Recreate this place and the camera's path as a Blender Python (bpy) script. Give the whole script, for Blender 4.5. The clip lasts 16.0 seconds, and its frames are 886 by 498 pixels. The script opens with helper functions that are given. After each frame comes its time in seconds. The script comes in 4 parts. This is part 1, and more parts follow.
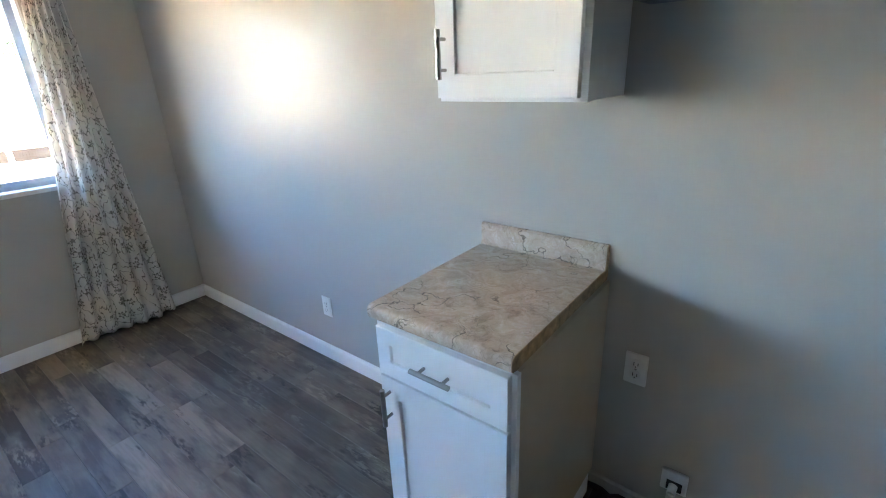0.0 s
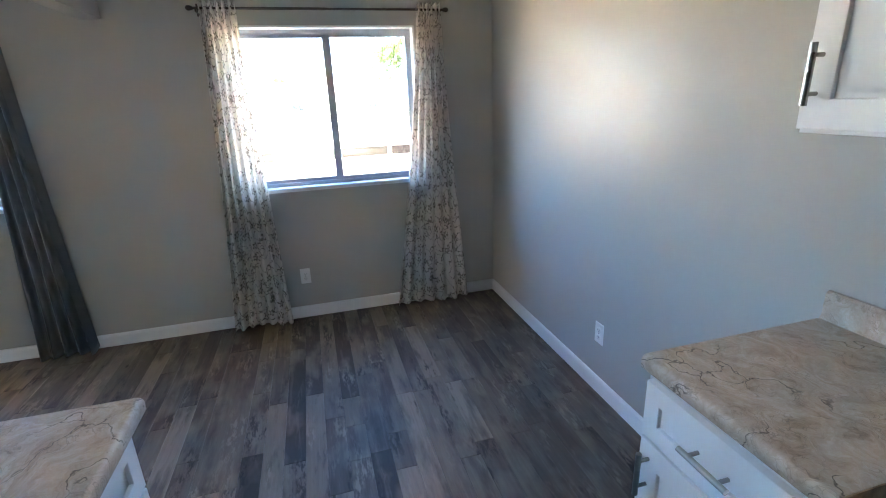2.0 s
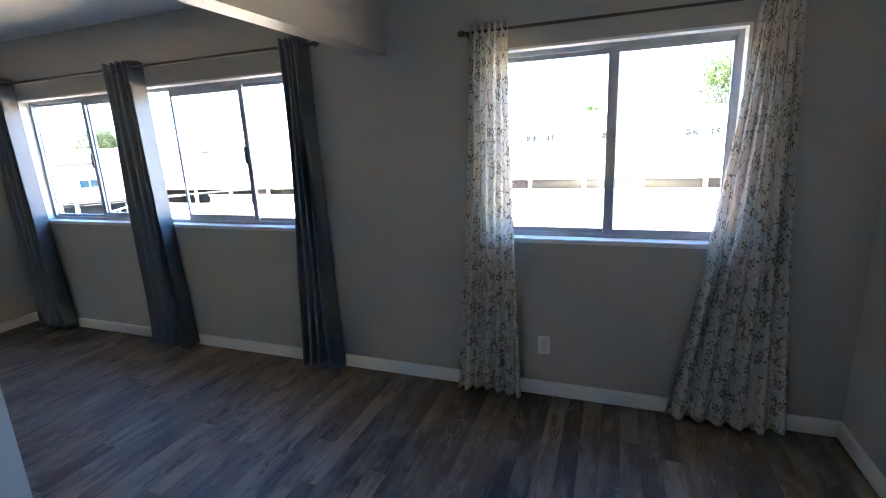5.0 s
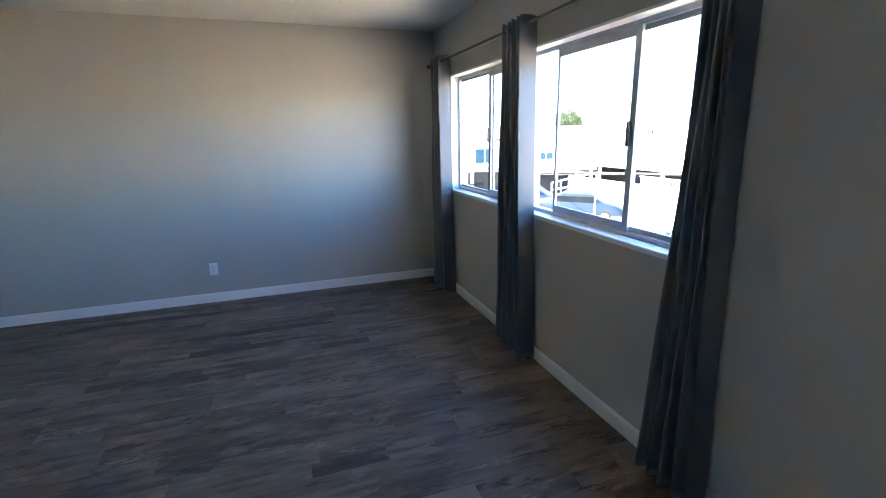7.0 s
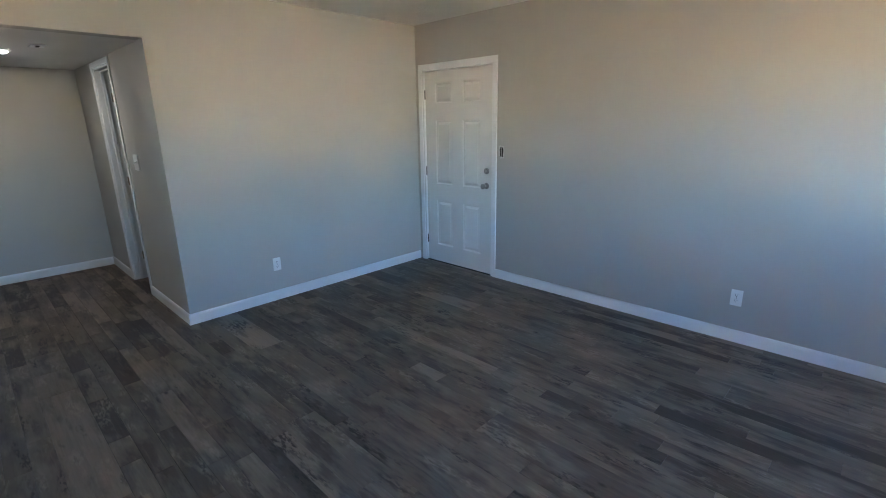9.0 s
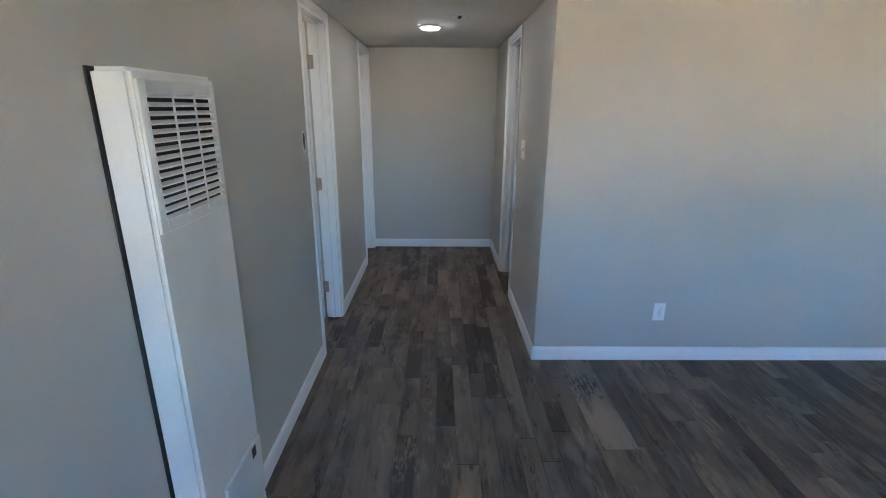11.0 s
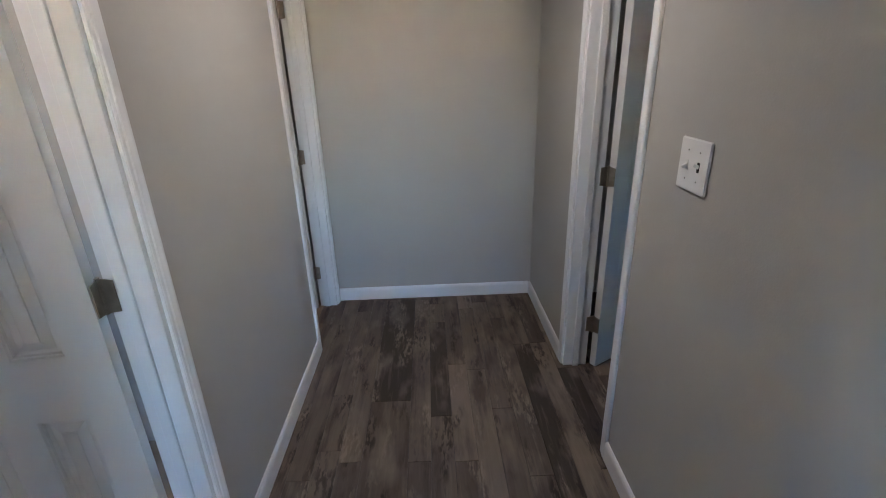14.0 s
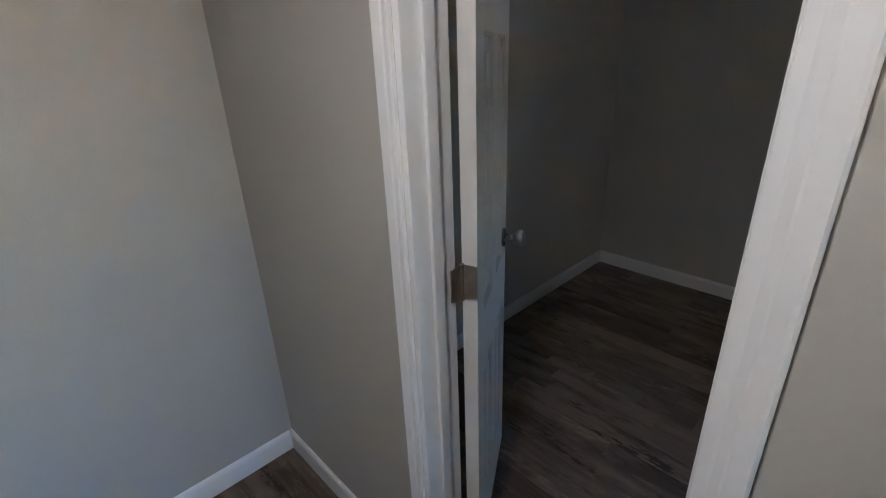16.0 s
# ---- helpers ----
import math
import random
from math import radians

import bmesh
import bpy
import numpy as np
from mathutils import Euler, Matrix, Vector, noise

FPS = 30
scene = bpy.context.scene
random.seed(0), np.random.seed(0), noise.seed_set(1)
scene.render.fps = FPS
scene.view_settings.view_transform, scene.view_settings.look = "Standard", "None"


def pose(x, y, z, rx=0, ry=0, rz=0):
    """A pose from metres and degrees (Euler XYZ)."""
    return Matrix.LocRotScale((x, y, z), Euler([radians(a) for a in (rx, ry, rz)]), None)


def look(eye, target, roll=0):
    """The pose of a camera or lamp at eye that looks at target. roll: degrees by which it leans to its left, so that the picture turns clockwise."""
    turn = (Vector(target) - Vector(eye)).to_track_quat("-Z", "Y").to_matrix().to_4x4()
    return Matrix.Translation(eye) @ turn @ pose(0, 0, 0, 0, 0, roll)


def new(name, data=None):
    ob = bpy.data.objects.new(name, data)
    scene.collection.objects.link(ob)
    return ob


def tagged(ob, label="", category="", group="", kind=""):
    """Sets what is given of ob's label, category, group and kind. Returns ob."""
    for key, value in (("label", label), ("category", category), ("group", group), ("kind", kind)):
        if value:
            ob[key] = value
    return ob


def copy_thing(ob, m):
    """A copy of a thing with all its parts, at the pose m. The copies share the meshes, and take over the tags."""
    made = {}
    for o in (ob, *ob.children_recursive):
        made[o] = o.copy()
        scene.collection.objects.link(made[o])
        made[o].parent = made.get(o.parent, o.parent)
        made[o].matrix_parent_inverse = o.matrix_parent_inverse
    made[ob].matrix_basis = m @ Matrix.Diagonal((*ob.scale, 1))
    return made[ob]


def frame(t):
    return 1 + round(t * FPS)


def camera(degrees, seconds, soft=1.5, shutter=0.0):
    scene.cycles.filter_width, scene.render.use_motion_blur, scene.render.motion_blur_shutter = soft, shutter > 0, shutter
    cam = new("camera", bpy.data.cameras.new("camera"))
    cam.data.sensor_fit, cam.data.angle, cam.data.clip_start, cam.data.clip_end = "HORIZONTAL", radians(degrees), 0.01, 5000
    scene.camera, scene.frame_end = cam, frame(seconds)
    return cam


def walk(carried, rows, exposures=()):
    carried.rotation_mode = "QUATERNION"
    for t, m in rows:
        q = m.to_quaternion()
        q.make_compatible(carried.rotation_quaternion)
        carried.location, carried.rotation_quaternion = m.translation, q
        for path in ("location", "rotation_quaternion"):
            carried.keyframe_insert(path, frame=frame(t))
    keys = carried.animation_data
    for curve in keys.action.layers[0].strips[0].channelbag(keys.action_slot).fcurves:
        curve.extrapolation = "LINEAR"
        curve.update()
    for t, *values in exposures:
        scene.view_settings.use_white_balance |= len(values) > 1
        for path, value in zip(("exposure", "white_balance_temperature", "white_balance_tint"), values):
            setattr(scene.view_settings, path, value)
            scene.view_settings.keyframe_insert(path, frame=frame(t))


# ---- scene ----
# ---------- camera and walk ----------
cam = camera(87.32, 16.0, soft=1.0)
ROWS = [
    (0.0, 0.000, -0.000, 1.510, 37.77, -20.99, 2.27),
    (0.5, 0.002, -0.073, 1.506, 43.22, -21.97, 2.17),
    (1.0, -0.005, -0.102, 1.502, 51.33, -22.12, 2.29),
    (1.5, -0.019, -0.088, 1.515, 61.99, -21.03, 2.38),
    (2.0, -0.044, 0.036, 1.534, 74.19, -18.04, 2.24),
    (2.5, -0.048, 0.126, 1.563, 84.02, -13.73, 2.52),
    (3.0, -0.032, 0.164, 1.578, 89.01, -10.27, 3.10),
    (3.2, -0.030, 0.163, 1.580, 89.88, -9.81, 3.36),
    (5.3, -0.972, 0.257, 1.545, 116.47, -13.68, 2.15),
    (5.5, -1.080, 0.232, 1.533, 121.30, -13.61, 1.91),
    (6.0, -1.363, 0.075, 1.535, 134.88, -13.78, 1.35),
    (6.5, -1.647, -0.112, 1.525, 146.93, -13.82, 1.02),
    (7.0, -1.867, -0.341, 1.521, 160.66, -14.07, 0.97),
    (7.5, -1.991, -0.646, 1.534, 176.89, -14.42, 0.86),
    (8.0, -2.076, -0.943, 1.532, 192.76, -14.71, 0.94),
    (8.5, -2.001, -1.214, 1.513, 208.53, -15.15, 1.17),
    (9.0, -1.851, -1.441, 1.532, 224.10, -15.43, 0.96),
    (9.5, -1.628, -1.669, 1.526, 239.23, -15.34, 0.50),
    (10.0, -1.323, -1.786, 1.510, 252.47, -15.45, 0.03),
    (10.2, -1.197, -1.812, 1.516, 257.20, -15.58, -0.10),
    (12.3, 0.311, -1.901, 1.521, 275.26, -19.02, 0.58),
    (12.5, 0.446, -1.891, 1.520, 275.23, -19.35, 0.80),
    (13.0, 0.818, -1.824, 1.516, 274.25, -19.92, 1.36),
    (13.5, 1.198, -1.818, 1.499, 272.12, -20.47, 1.56),
    (14.0, 1.571, -1.813, 1.488, 268.05, -21.41, 1.65),
    (14.5, 1.938, -1.782, 1.487, 259.32, -22.20, 1.96),
    (15.0, 2.313, -1.816, 1.467, 252.24, -22.53, 1.78),
    (15.5, 2.654, -1.838, 1.461, 240.83, -22.55, 2.08),
    (16.0, 2.942, -1.918, 1.500, 225.44, -22.94, 2.02),
]
walk(cam, [(t, pose(x, y, z, 90 + pitch, roll, yaw)) for t, x, y, z, yaw, pitch, roll in ROWS],
     exposures=((0.0, 6.50, 6150, 12), (1.5, 6.25, 6050, 12), (3.0, 5.70, 5850, 12), (5.5, 5.15, 5650, 12), (7.0, 5.25, 5650, 11), (8.0, 5.35, 5750, 11),
                (9.0, 5.52, 6000, 11), (10.0, 5.65, 5950, 13), (12.5, 5.85, 5850, 15), (13.5, 5.92, 6350, 19), (14.5, 5.92, 6250, 20), (16.0, 6.03, 6100, 17)))


# ---------- world, sun ----------
SUN_FROM = Vector((0.60, -0.42, 0.72)).normalized()
world = bpy.data.worlds.new("sky_world")
scene.world = world
world.use_nodes = True
wn = world.node_tree
wn.nodes.clear()
sky = wn.nodes.new("ShaderNodeTexSky")
sky.sky_type = "NISHITA"
sky.sun_disc = False
sky.ozone_density = 6.0
sky.dust_density = 0.1
sky.sun_elevation = math.asin(SUN_FROM.z)
sky.sun_rotation = math.atan2(SUN_FROM.x, SUN_FROM.y)
bg = wn.nodes.new("ShaderNodeBackground")
bg.inputs[1].default_value = 0.093
out = wn.nodes.new("ShaderNodeOutputWorld")
wn.links.new(sky.outputs[0], bg.inputs[0])
wn.links.new(bg.outputs[0], out.inputs[0])
sun = new("sun", bpy.data.lights.new("sun", "SUN"))
sun.data.energy = 5.0
sun.data.angle = radians(0.53)
sun.data.color = (1.0, 0.84, 0.62)
sun.matrix_world = look((0, 0, 30), Vector((0, 0, 30)) - SUN_FROM)


# ---------- materials ----------
def node_mat(name):
    m = bpy.data.materials.new(name)
    m.use_nodes = True
    t = m.node_tree
    return m, t, t.nodes["Principled BSDF"]


def ramp(t, src, stops):
    r = t.nodes.new("ShaderNodeValToRGB")
    while len(r.color_ramp.elements) < len(stops):
        r.color_ramp.elements.new(0.5)
    for e, (p, c) in zip(r.color_ramp.elements, stops):
        e.position = p
        e.color = (*c, 1) if len(c) == 3 else c
    t.links.new(src, r.inputs[0])
    return r.outputs[0]


def noise_tex(t, vec, scale, detail=4.0, rough=0.55):
    n = t.nodes.new("ShaderNodeTexNoise")
    n.inputs["Scale"].default_value = scale
    n.inputs["Detail"].default_value = detail
    n.inputs["Roughness"].default_value = rough
    if vec is not None:
        t.links.new(vec, n.inputs["Vector"])
    return n.outputs["Fac"]


def math_node(t, op, a, b=None, c=None):
    n = t.nodes.new("ShaderNodeMath")
    n.operation = op
    for i, v in enumerate((a, b, c)):
        if v is None:
            continue
        if isinstance(v, (int, float)):
            n.inputs[i].default_value = v
        else:
            t.links.new(v, n.inputs[i])
    return n.outputs[0]


def mix_col(t, fac, a, b):
    n = t.nodes.new("ShaderNodeMix")
    n.data_type = "RGBA"
    for sock, v in ((n.inputs[0], fac), (n.inputs[6], a), (n.inputs[7], b)):
        if isinstance(v, (int, float)):
            sock.default_value = v
        elif isinstance(v, tuple):
            sock.default_value = (*v, 1)
        else:
            t.links.new(v, sock)
    return n.outputs[2]


def bump(t, bsdf, height, strength, dist):
    n = t.nodes.new("ShaderNodeBump")
    n.inputs["Strength"].default_value = strength
    n.inputs["Distance"].default_value = dist
    t.links.new(height, n.inputs["Height"])
    t.links.new(n.outputs[0], bsdf.inputs["Normal"])


def position(t):
    return t.nodes.new("ShaderNodeNewGeometry").outputs["Position"]


def scaled(t, vec, s):
    n = t.nodes.new("ShaderNodeMapping")
    n.inputs["Scale"].default_value = s
    t.links.new(vec, n.inputs["Vector"])
    return n.outputs[0]


def paint(name, colour, rough, vary=0.06, grain=260.0, relief=0.0006, metal=0.0, blotch=1.3, coat=0.0, spec=0.5):
    """Painted or plain surface with a faint blotchiness and a fine roller texture."""
    m, t, b = node_mat(name)
    p = position(t)
    big = noise_tex(t, p, blotch, 3)
    dark = tuple(c * (1 - vary) for c in colour)
    lite = tuple(min(1, c * (1 + vary)) for c in colour)
    t.links.new(ramp(t, big, ((0.3, dark), (0.7, lite))), b.inputs["Base Color"])
    fine = noise_tex(t, p, grain, 2)
    mid = noise_tex(t, p, 7.0, 3)
    t.links.new(math_node(t, "MULTIPLY_ADD", mid, 0.10, rough - 0.05), b.inputs["Roughness"])
    b.inputs["Metallic"].default_value = metal
    b.inputs["Coat Weight"].default_value = coat
    b.inputs["Specular IOR Level"].default_value = spec
    if relief:
        bump(t, b, fine, 0.6, relief)
    return m


def wall_paint(name, rough, spec, coat=0.0):
    """Greige paint with roller stipple, faint trowel waves and a few scuffs."""
    m, t, b = node_mat(name)
    p = position(t)
    big = noise_tex(t, p, 0.9, 4)
    col = ramp(t, big, ((0.3, (0.434, 0.414, 0.371)), (0.7, (0.462, 0.441, 0.397))))
    t.links.new(col, b.inputs["Base Color"])
    t.links.new(math_node(t, "MULTIPLY_ADD", noise_tex(t, p, 3.0, 4), 0.03, rough - 0.015), b.inputs["Roughness"])
    b.inputs["Specular IOR Level"].default_value = spec
    b.inputs["Coat Weight"].default_value = coat
    b.inputs["Coat Roughness"].default_value = 0.19
    b.inputs["Coat IOR"].default_value = 1.35
    stipple = noise_tex(t, p, 170.0, 3)
    waves = noise_tex(t, p, 7.0, 3)
    drips = noise_tex(t, p, 26.0, 2)
    h = math_node(t, "ADD", math_node(t, "MULTIPLY", stipple, 0.18), math_node(t, "MULTIPLY", waves, 0.75))
    h = math_node(t, "ADD", h, math_node(t, "MULTIPLY", drips, 0.22))
    bump(t, b, h, 0.5, 0.004)
    t.links.new(b.inputs["Normal"].links[0].from_socket, b.inputs["Coat Normal"])
    return m


def popcorn():
    m, t, b = node_mat("popcorn_ceiling")
    p = position(t)
    v = t.nodes.new("ShaderNodeTexVoronoi")
    v.inputs["Scale"].default_value = 95.0
    t.links.new(p, v.inputs["Vector"])
    n = noise_tex(t, p, 60.0, 5, 0.7)
    t.links.new(ramp(t, noise_tex(t, p, 1.5, 3), ((0.3, (0.70, 0.69, 0.66)), (0.7, (0.78, 0.77, 0.74)))), b.inputs["Base Color"])
    b.inputs["Roughness"].default_value = 0.95
    h = math_node(t, "SUBTRACT", math_node(t, "MULTIPLY", n, 1.6), v.outputs["Distance"])
    bump(t, b, h, 0.9, 0.012)
    return m


def plank_mat(name, loose):
    """Weathered taupe vinyl plank: tone per piece, long grain, knots and pale scraped patches."""
    m, t, b = node_mat(name)
    rnd = (t.nodes.new("ShaderNodeObjectInfo").outputs["Random"] if loose
           else t.nodes.new("ShaderNodeNewGeometry").outputs["Random Per Island"])
    comb = t.nodes.new("ShaderNodeCombineXYZ")
    t.links.new(math_node(t, "MULTIPLY", rnd, 37.0), comb.inputs[0])
    t.links.new(math_node(t, "MULTIPLY", rnd, 91.0), comb.inputs[2])
    add = t.nodes.new("ShaderNodeVectorMath")
    t.links.new(position(t), add.inputs[0])
    t.links.new(comb.outputs[0], add.inputs[1])
    p = add.outputs[0]
    tone = ramp(t, rnd, ((0.00, (0.057, 0.044, 0.033)), (0.05, (0.072, 0.055, 0.043)), (0.09, (0.140, 0.107, 0.081)), (0.22, (0.192, 0.148, 0.112)),
                         (0.32, (0.116, 0.088, 0.068)), (0.44, (0.225, 0.173, 0.131)), (0.56, (0.153, 0.118, 0.089)), (0.65, (0.089, 0.069, 0.054)),
                         (0.74, (0.175, 0.134, 0.101)), (0.86, (0.131, 0.100, 0.077)), (1.00, (0.286, 0.225, 0.170))))
    grain = noise_tex(t, scaled(t, p, (2.2, 60.0, 3.0)), 1.0, 6, 0.70)
    streak = noise_tex(t, scaled(t, p, (2.4, 11.0, 1.0)), 1.0, 5, 0.58)
    cloud = noise_tex(t, scaled(t, p, (3.4, 7.5, 1.0)), 1.0, 3, 0.5)
    patch = noise_tex(t, scaled(t, p, (17.0, 62.0, 1.0)), 1.0, 6, 0.68)
    cluster = noise_tex(t, scaled(t, p, (2.3, 9.0, 1.0)), 1.0, 3, 0.55)
    knot = t.nodes.new("ShaderNodeTexVoronoi")
    knot.inputs["Scale"].default_value = 1.0
    t.links.new(scaled(t, p, (2.6, 6.0, 1.0)), knot.inputs["Vector"])
    wobble = math_node(t, "MULTIPLY_ADD", patch, 0.08, knot.outputs["Distance"])
    # soft smoky drift along the board, fine grain, charred edges of old paint, pale flaking patches, a few knots
    char_zone = ramp(t, cluster, ((0.56, (0, 0, 0)), (0.66, (1, 1, 1))))
    pale_zone = ramp(t, cluster, ((0.34, (1, 1, 1)), (0.45, (0, 0, 0))))
    col = mix_col(t, math_node(t, "MULTIPLY", ramp(t, streak, ((0.38, (1, 1, 1)), (0.52, (0, 0, 0)))), 0.72), tone, (0.070, 0.053, 0.043))
    col = mix_col(t, math_node(t, "MULTIPLY", ramp(t, cloud, ((0.52, (0, 0, 0)), (0.70, (1, 1, 1)))), 0.62), col, (0.268, 0.209, 0.158))
    col = mix_col(t, math_node(t, "MULTIPLY", ramp(t, grain, ((0.34, (1, 1, 1)), (0.54, (0, 0, 0)))), 0.20), col, (0.050, 0.038, 0.030))
    fleck = noise_tex(t, scaled(t, p, (3.2, 44.0, 2.0)), 1.0, 4, 0.6)
    col = mix_col(t, math_node(t, "MULTIPLY", ramp(t, fleck, ((0.56, (0, 0, 0)), (0.64, (1, 1, 1)))), 0.16), col, (0.295, 0.232, 0.176))
    col = mix_col(t, math_node(t, "MULTIPLY", math_node(t, "MULTIPLY", ramp(t, patch, ((0.47, (0, 0, 0)), (0.56, (1, 1, 1)))), pale_zone), 0.6), col, (0.317, 0.254, 0.194))
    col = mix_col(t, math_node(t, "MULTIPLY", math_node(t, "MULTIPLY", ramp(t, patch, ((0.45, (1, 1, 1)), (0.53, (0, 0, 0)))), char_zone), 0.85), col, (0.039, 0.029, 0.024))
    col = mix_col(t, math_node(t, "MULTIPLY", ramp(t, wobble, ((0.07, (1, 1, 1)), (0.12, (0, 0, 0)))), 0.75), col, (0.031, 0.022, 0.018))
    t.links.new(col, b.inputs["Base Color"])
    b.inputs["Specular IOR Level"].default_value = 0.17
    t.links.new(math_node(t, "MULTIPLY_ADD", patch, 0.3, 0.34), b.inputs["Roughness"])
    bump(t, b, grain, 0.35, 0.0009)
    return m


def laminate():
    """Cream and grey-brown marbled laminate with dark cracks, as on the counters."""
    m, t, b = node_mat("marbled_laminate")
    p = position(t)
    warp = t.nodes.new("ShaderNodeVectorMath")
    warp.operation = "MULTIPLY_ADD"
    nz = t.nodes.new("ShaderNodeTexNoise")
    nz.inputs["Scale"].default_value = 5.0
    nz.inputs["Detail"].default_value = 5
    t.links.new(p, nz.inputs["Vector"])
    t.links.new(nz.outputs["Color"], warp.inputs[0])
    warp.inputs[1].default_value = (0.55, 0.55, 0.55)
    t.links.new(p, warp.inputs[2])
    q = warp.outputs[0]
    base = ramp(t, noise_tex(t, scaled(t, q, (1.0, 1.9, 1.0)), 9.0, 9, 0.72), ((0.32, (0.27, 0.185, 0.120)), (0.43, (0.42, 0.310, 0.220)), (0.54, (0.49, 0.385, 0.290)), (0.70, (0.59, 0.505, 0.42))))
    v = t.nodes.new("ShaderNodeTexVoronoi")
    v.feature = "DISTANCE_TO_EDGE"
    v.inputs["Scale"].default_value = 3.6
    t.links.new(q, v.inputs["Vector"])
    gate = ramp(t, noise_tex(t, p, 4.0, 3), ((0.43, (0, 0, 0)), (0.50, (1, 1, 1))))
    crack = ramp(t, v.outputs["Distance"], ((0.003, (1, 1, 1)), (0.012, (0, 0, 0))))
    col = mix_col(t, math_node(t, "MULTIPLY", math_node(t, "MULTIPLY", crack, gate), 0.8), base, (0.055, 0.036, 0.024))
    w = t.nodes.new("ShaderNodeTexVoronoi")
    w.feature = "DISTANCE_TO_EDGE"
    w.inputs["Scale"].default_value = 21.0
    t.links.new(scaled(t, q, (1.0, 2.2, 1.0)), w.inputs["Vector"])
    hair = ramp(t, w.outputs["Distance"], ((0.01, (1, 1, 1)), (0.05, (0, 0, 0))))
    gate2 = ramp(t, noise_tex(t, q, 9.0, 3), ((0.44, (0, 0, 0)), (0.60, (1, 1, 1))))
    col = mix_col(t, math_node(t, "MULTIPLY", math_node(t, "MULTIPLY", hair, gate2), 0.5), col, (0.16, 0.12, 0.09))
    t.links.new(col, b.inputs["Base Color"])
    b.inputs["Roughness"].default_value = 0.38
    bump(t, b, noise_tex(t, p, 240, 2), 0.3, 0.0006)
    return m


def floral():
    """Sheer off-white cloth printed with grey-green sprigs, mauve blossoms and thin vines."""
    m, t, b = node_mat("floral_sheer")
    uv = t.nodes.new("ShaderNodeUVMap").outputs[0]
    v = t.nodes.new("ShaderNodeTexVoronoi")
    v.voronoi_dimensions = "2D"
    v.inputs["Scale"].default_value = 12.0
    v.inputs["Randomness"].default_value = 0.75
    t.links.new(uv, v.inputs["Vector"])
    sep = t.nodes.new("ShaderNodeSeparateXYZ")
    sub = t.nodes.new("ShaderNodeVectorMath")
    sub.operation = "SUBTRACT"
    sc = scaled(t, uv, (12.0, 12.0, 1.0))
    t.links.new(sc, sub.inputs[0])
    sv = scaled(t, v.outputs["Position"], (12.0, 12.0, 1.0))
    t.links.new(sv, sub.inputs[1])
    t.links.new(sub.outputs[0], sep.inputs[0])
    ang = math_node(t, "ARCTAN2", sep.outputs[1], sep.outputs[0])
    pet = math_node(t, "MULTIPLY_ADD", math_node(t, "COSINE", math_node(t, "MULTIPLY", ang, 5.0)), 0.09, 0.23)
    d = v.outputs["Distance"]
    inside = math_node(t, "LESS_THAN", d, pet)
    core = math_node(t, "LESS_THAN", d, math_node(t, "MULTIPLY", pet, 0.58))
    ring = math_node(t, "SUBTRACT", inside, math_node(t, "MULTIPLY", core, 0.85))
    csep = t.nodes.new("ShaderNodeSeparateColor")
    t.links.new(v.outputs["Color"], csep.inputs[0])
    keep = math_node(t, "GREATER_THAN", csep.outputs[0], 0.42)
    flower = math_node(t, "MULTIPLY", ring, keep)
    line = noise_tex(t, uv, 15.0, 1.5, 0.4)
    vine = math_node(t, "LESS_THAN", math_node(t, "ABSOLUTE", math_node(t, "SUBTRACT", line, 0.5)), 0.014)
    leafn = noise_tex(t, uv, 52.0, 1.0, 0.4)
    near = math_node(t, "LESS_THAN", math_node(t, "ABSOLUTE", math_node(t, "SUBTRACT", line, 0.5)), 0.06)
    leaf = math_node(t, "MULTIPLY", math_node(t, "GREATER_THAN", leafn, 0.645), near)
    mark = math_node(t, "MINIMUM", math_node(t, "ADD", math_node(t, "ADD", flower, math_node(t, "MULTIPLY", vine, 0.75)), leaf), 1.0)
    tint = mix_col(t, csep.outputs[1], (0.120, 0.117, 0.092), (0.180, 0.145, 0.125))
    weave = noise_tex(t, scaled(t, uv, (420, 420, 1)), 1.0, 1)
    cloth = mix_col(t, weave, (0.77, 0.725, 0.665), (0.85, 0.805, 0.745))
    col = mix_col(t, math_node(t, "MULTIPLY", mark, 0.92), cloth, tint)
    dif = t.nodes.new("ShaderNodeBsdfDiffuse")
    tra = t.nodes.new("ShaderNodeBsdfTranslucent")
    clear = t.nodes.new("ShaderNodeBsdfTransparent")
    t.links.new(col, dif.inputs[0])
    t.links.new(col, tra.inputs[0])
    m1 = t.nodes.new("ShaderNodeMixShader")
    m1.inputs[0].default_value = 0.48
    t.links.new(dif.outputs[0], m1.inputs[1])
    t.links.new(tra.outputs[0], m1.inputs[2])
    m2 = t.nodes.new("ShaderNodeMixShader")
    t.links.new(math_node(t, "MULTIPLY_ADD", mark, -0.08, 0.10), m2.inputs[0])
    t.links.new(m1.outputs[0], m2.inputs[1])
    t.links.new(clear.outputs[0], m2.inputs[2])
    t.links.new(m2.outputs[0], t.nodes["Material Output"].inputs[0])
    t.nodes.remove(b)
    return m


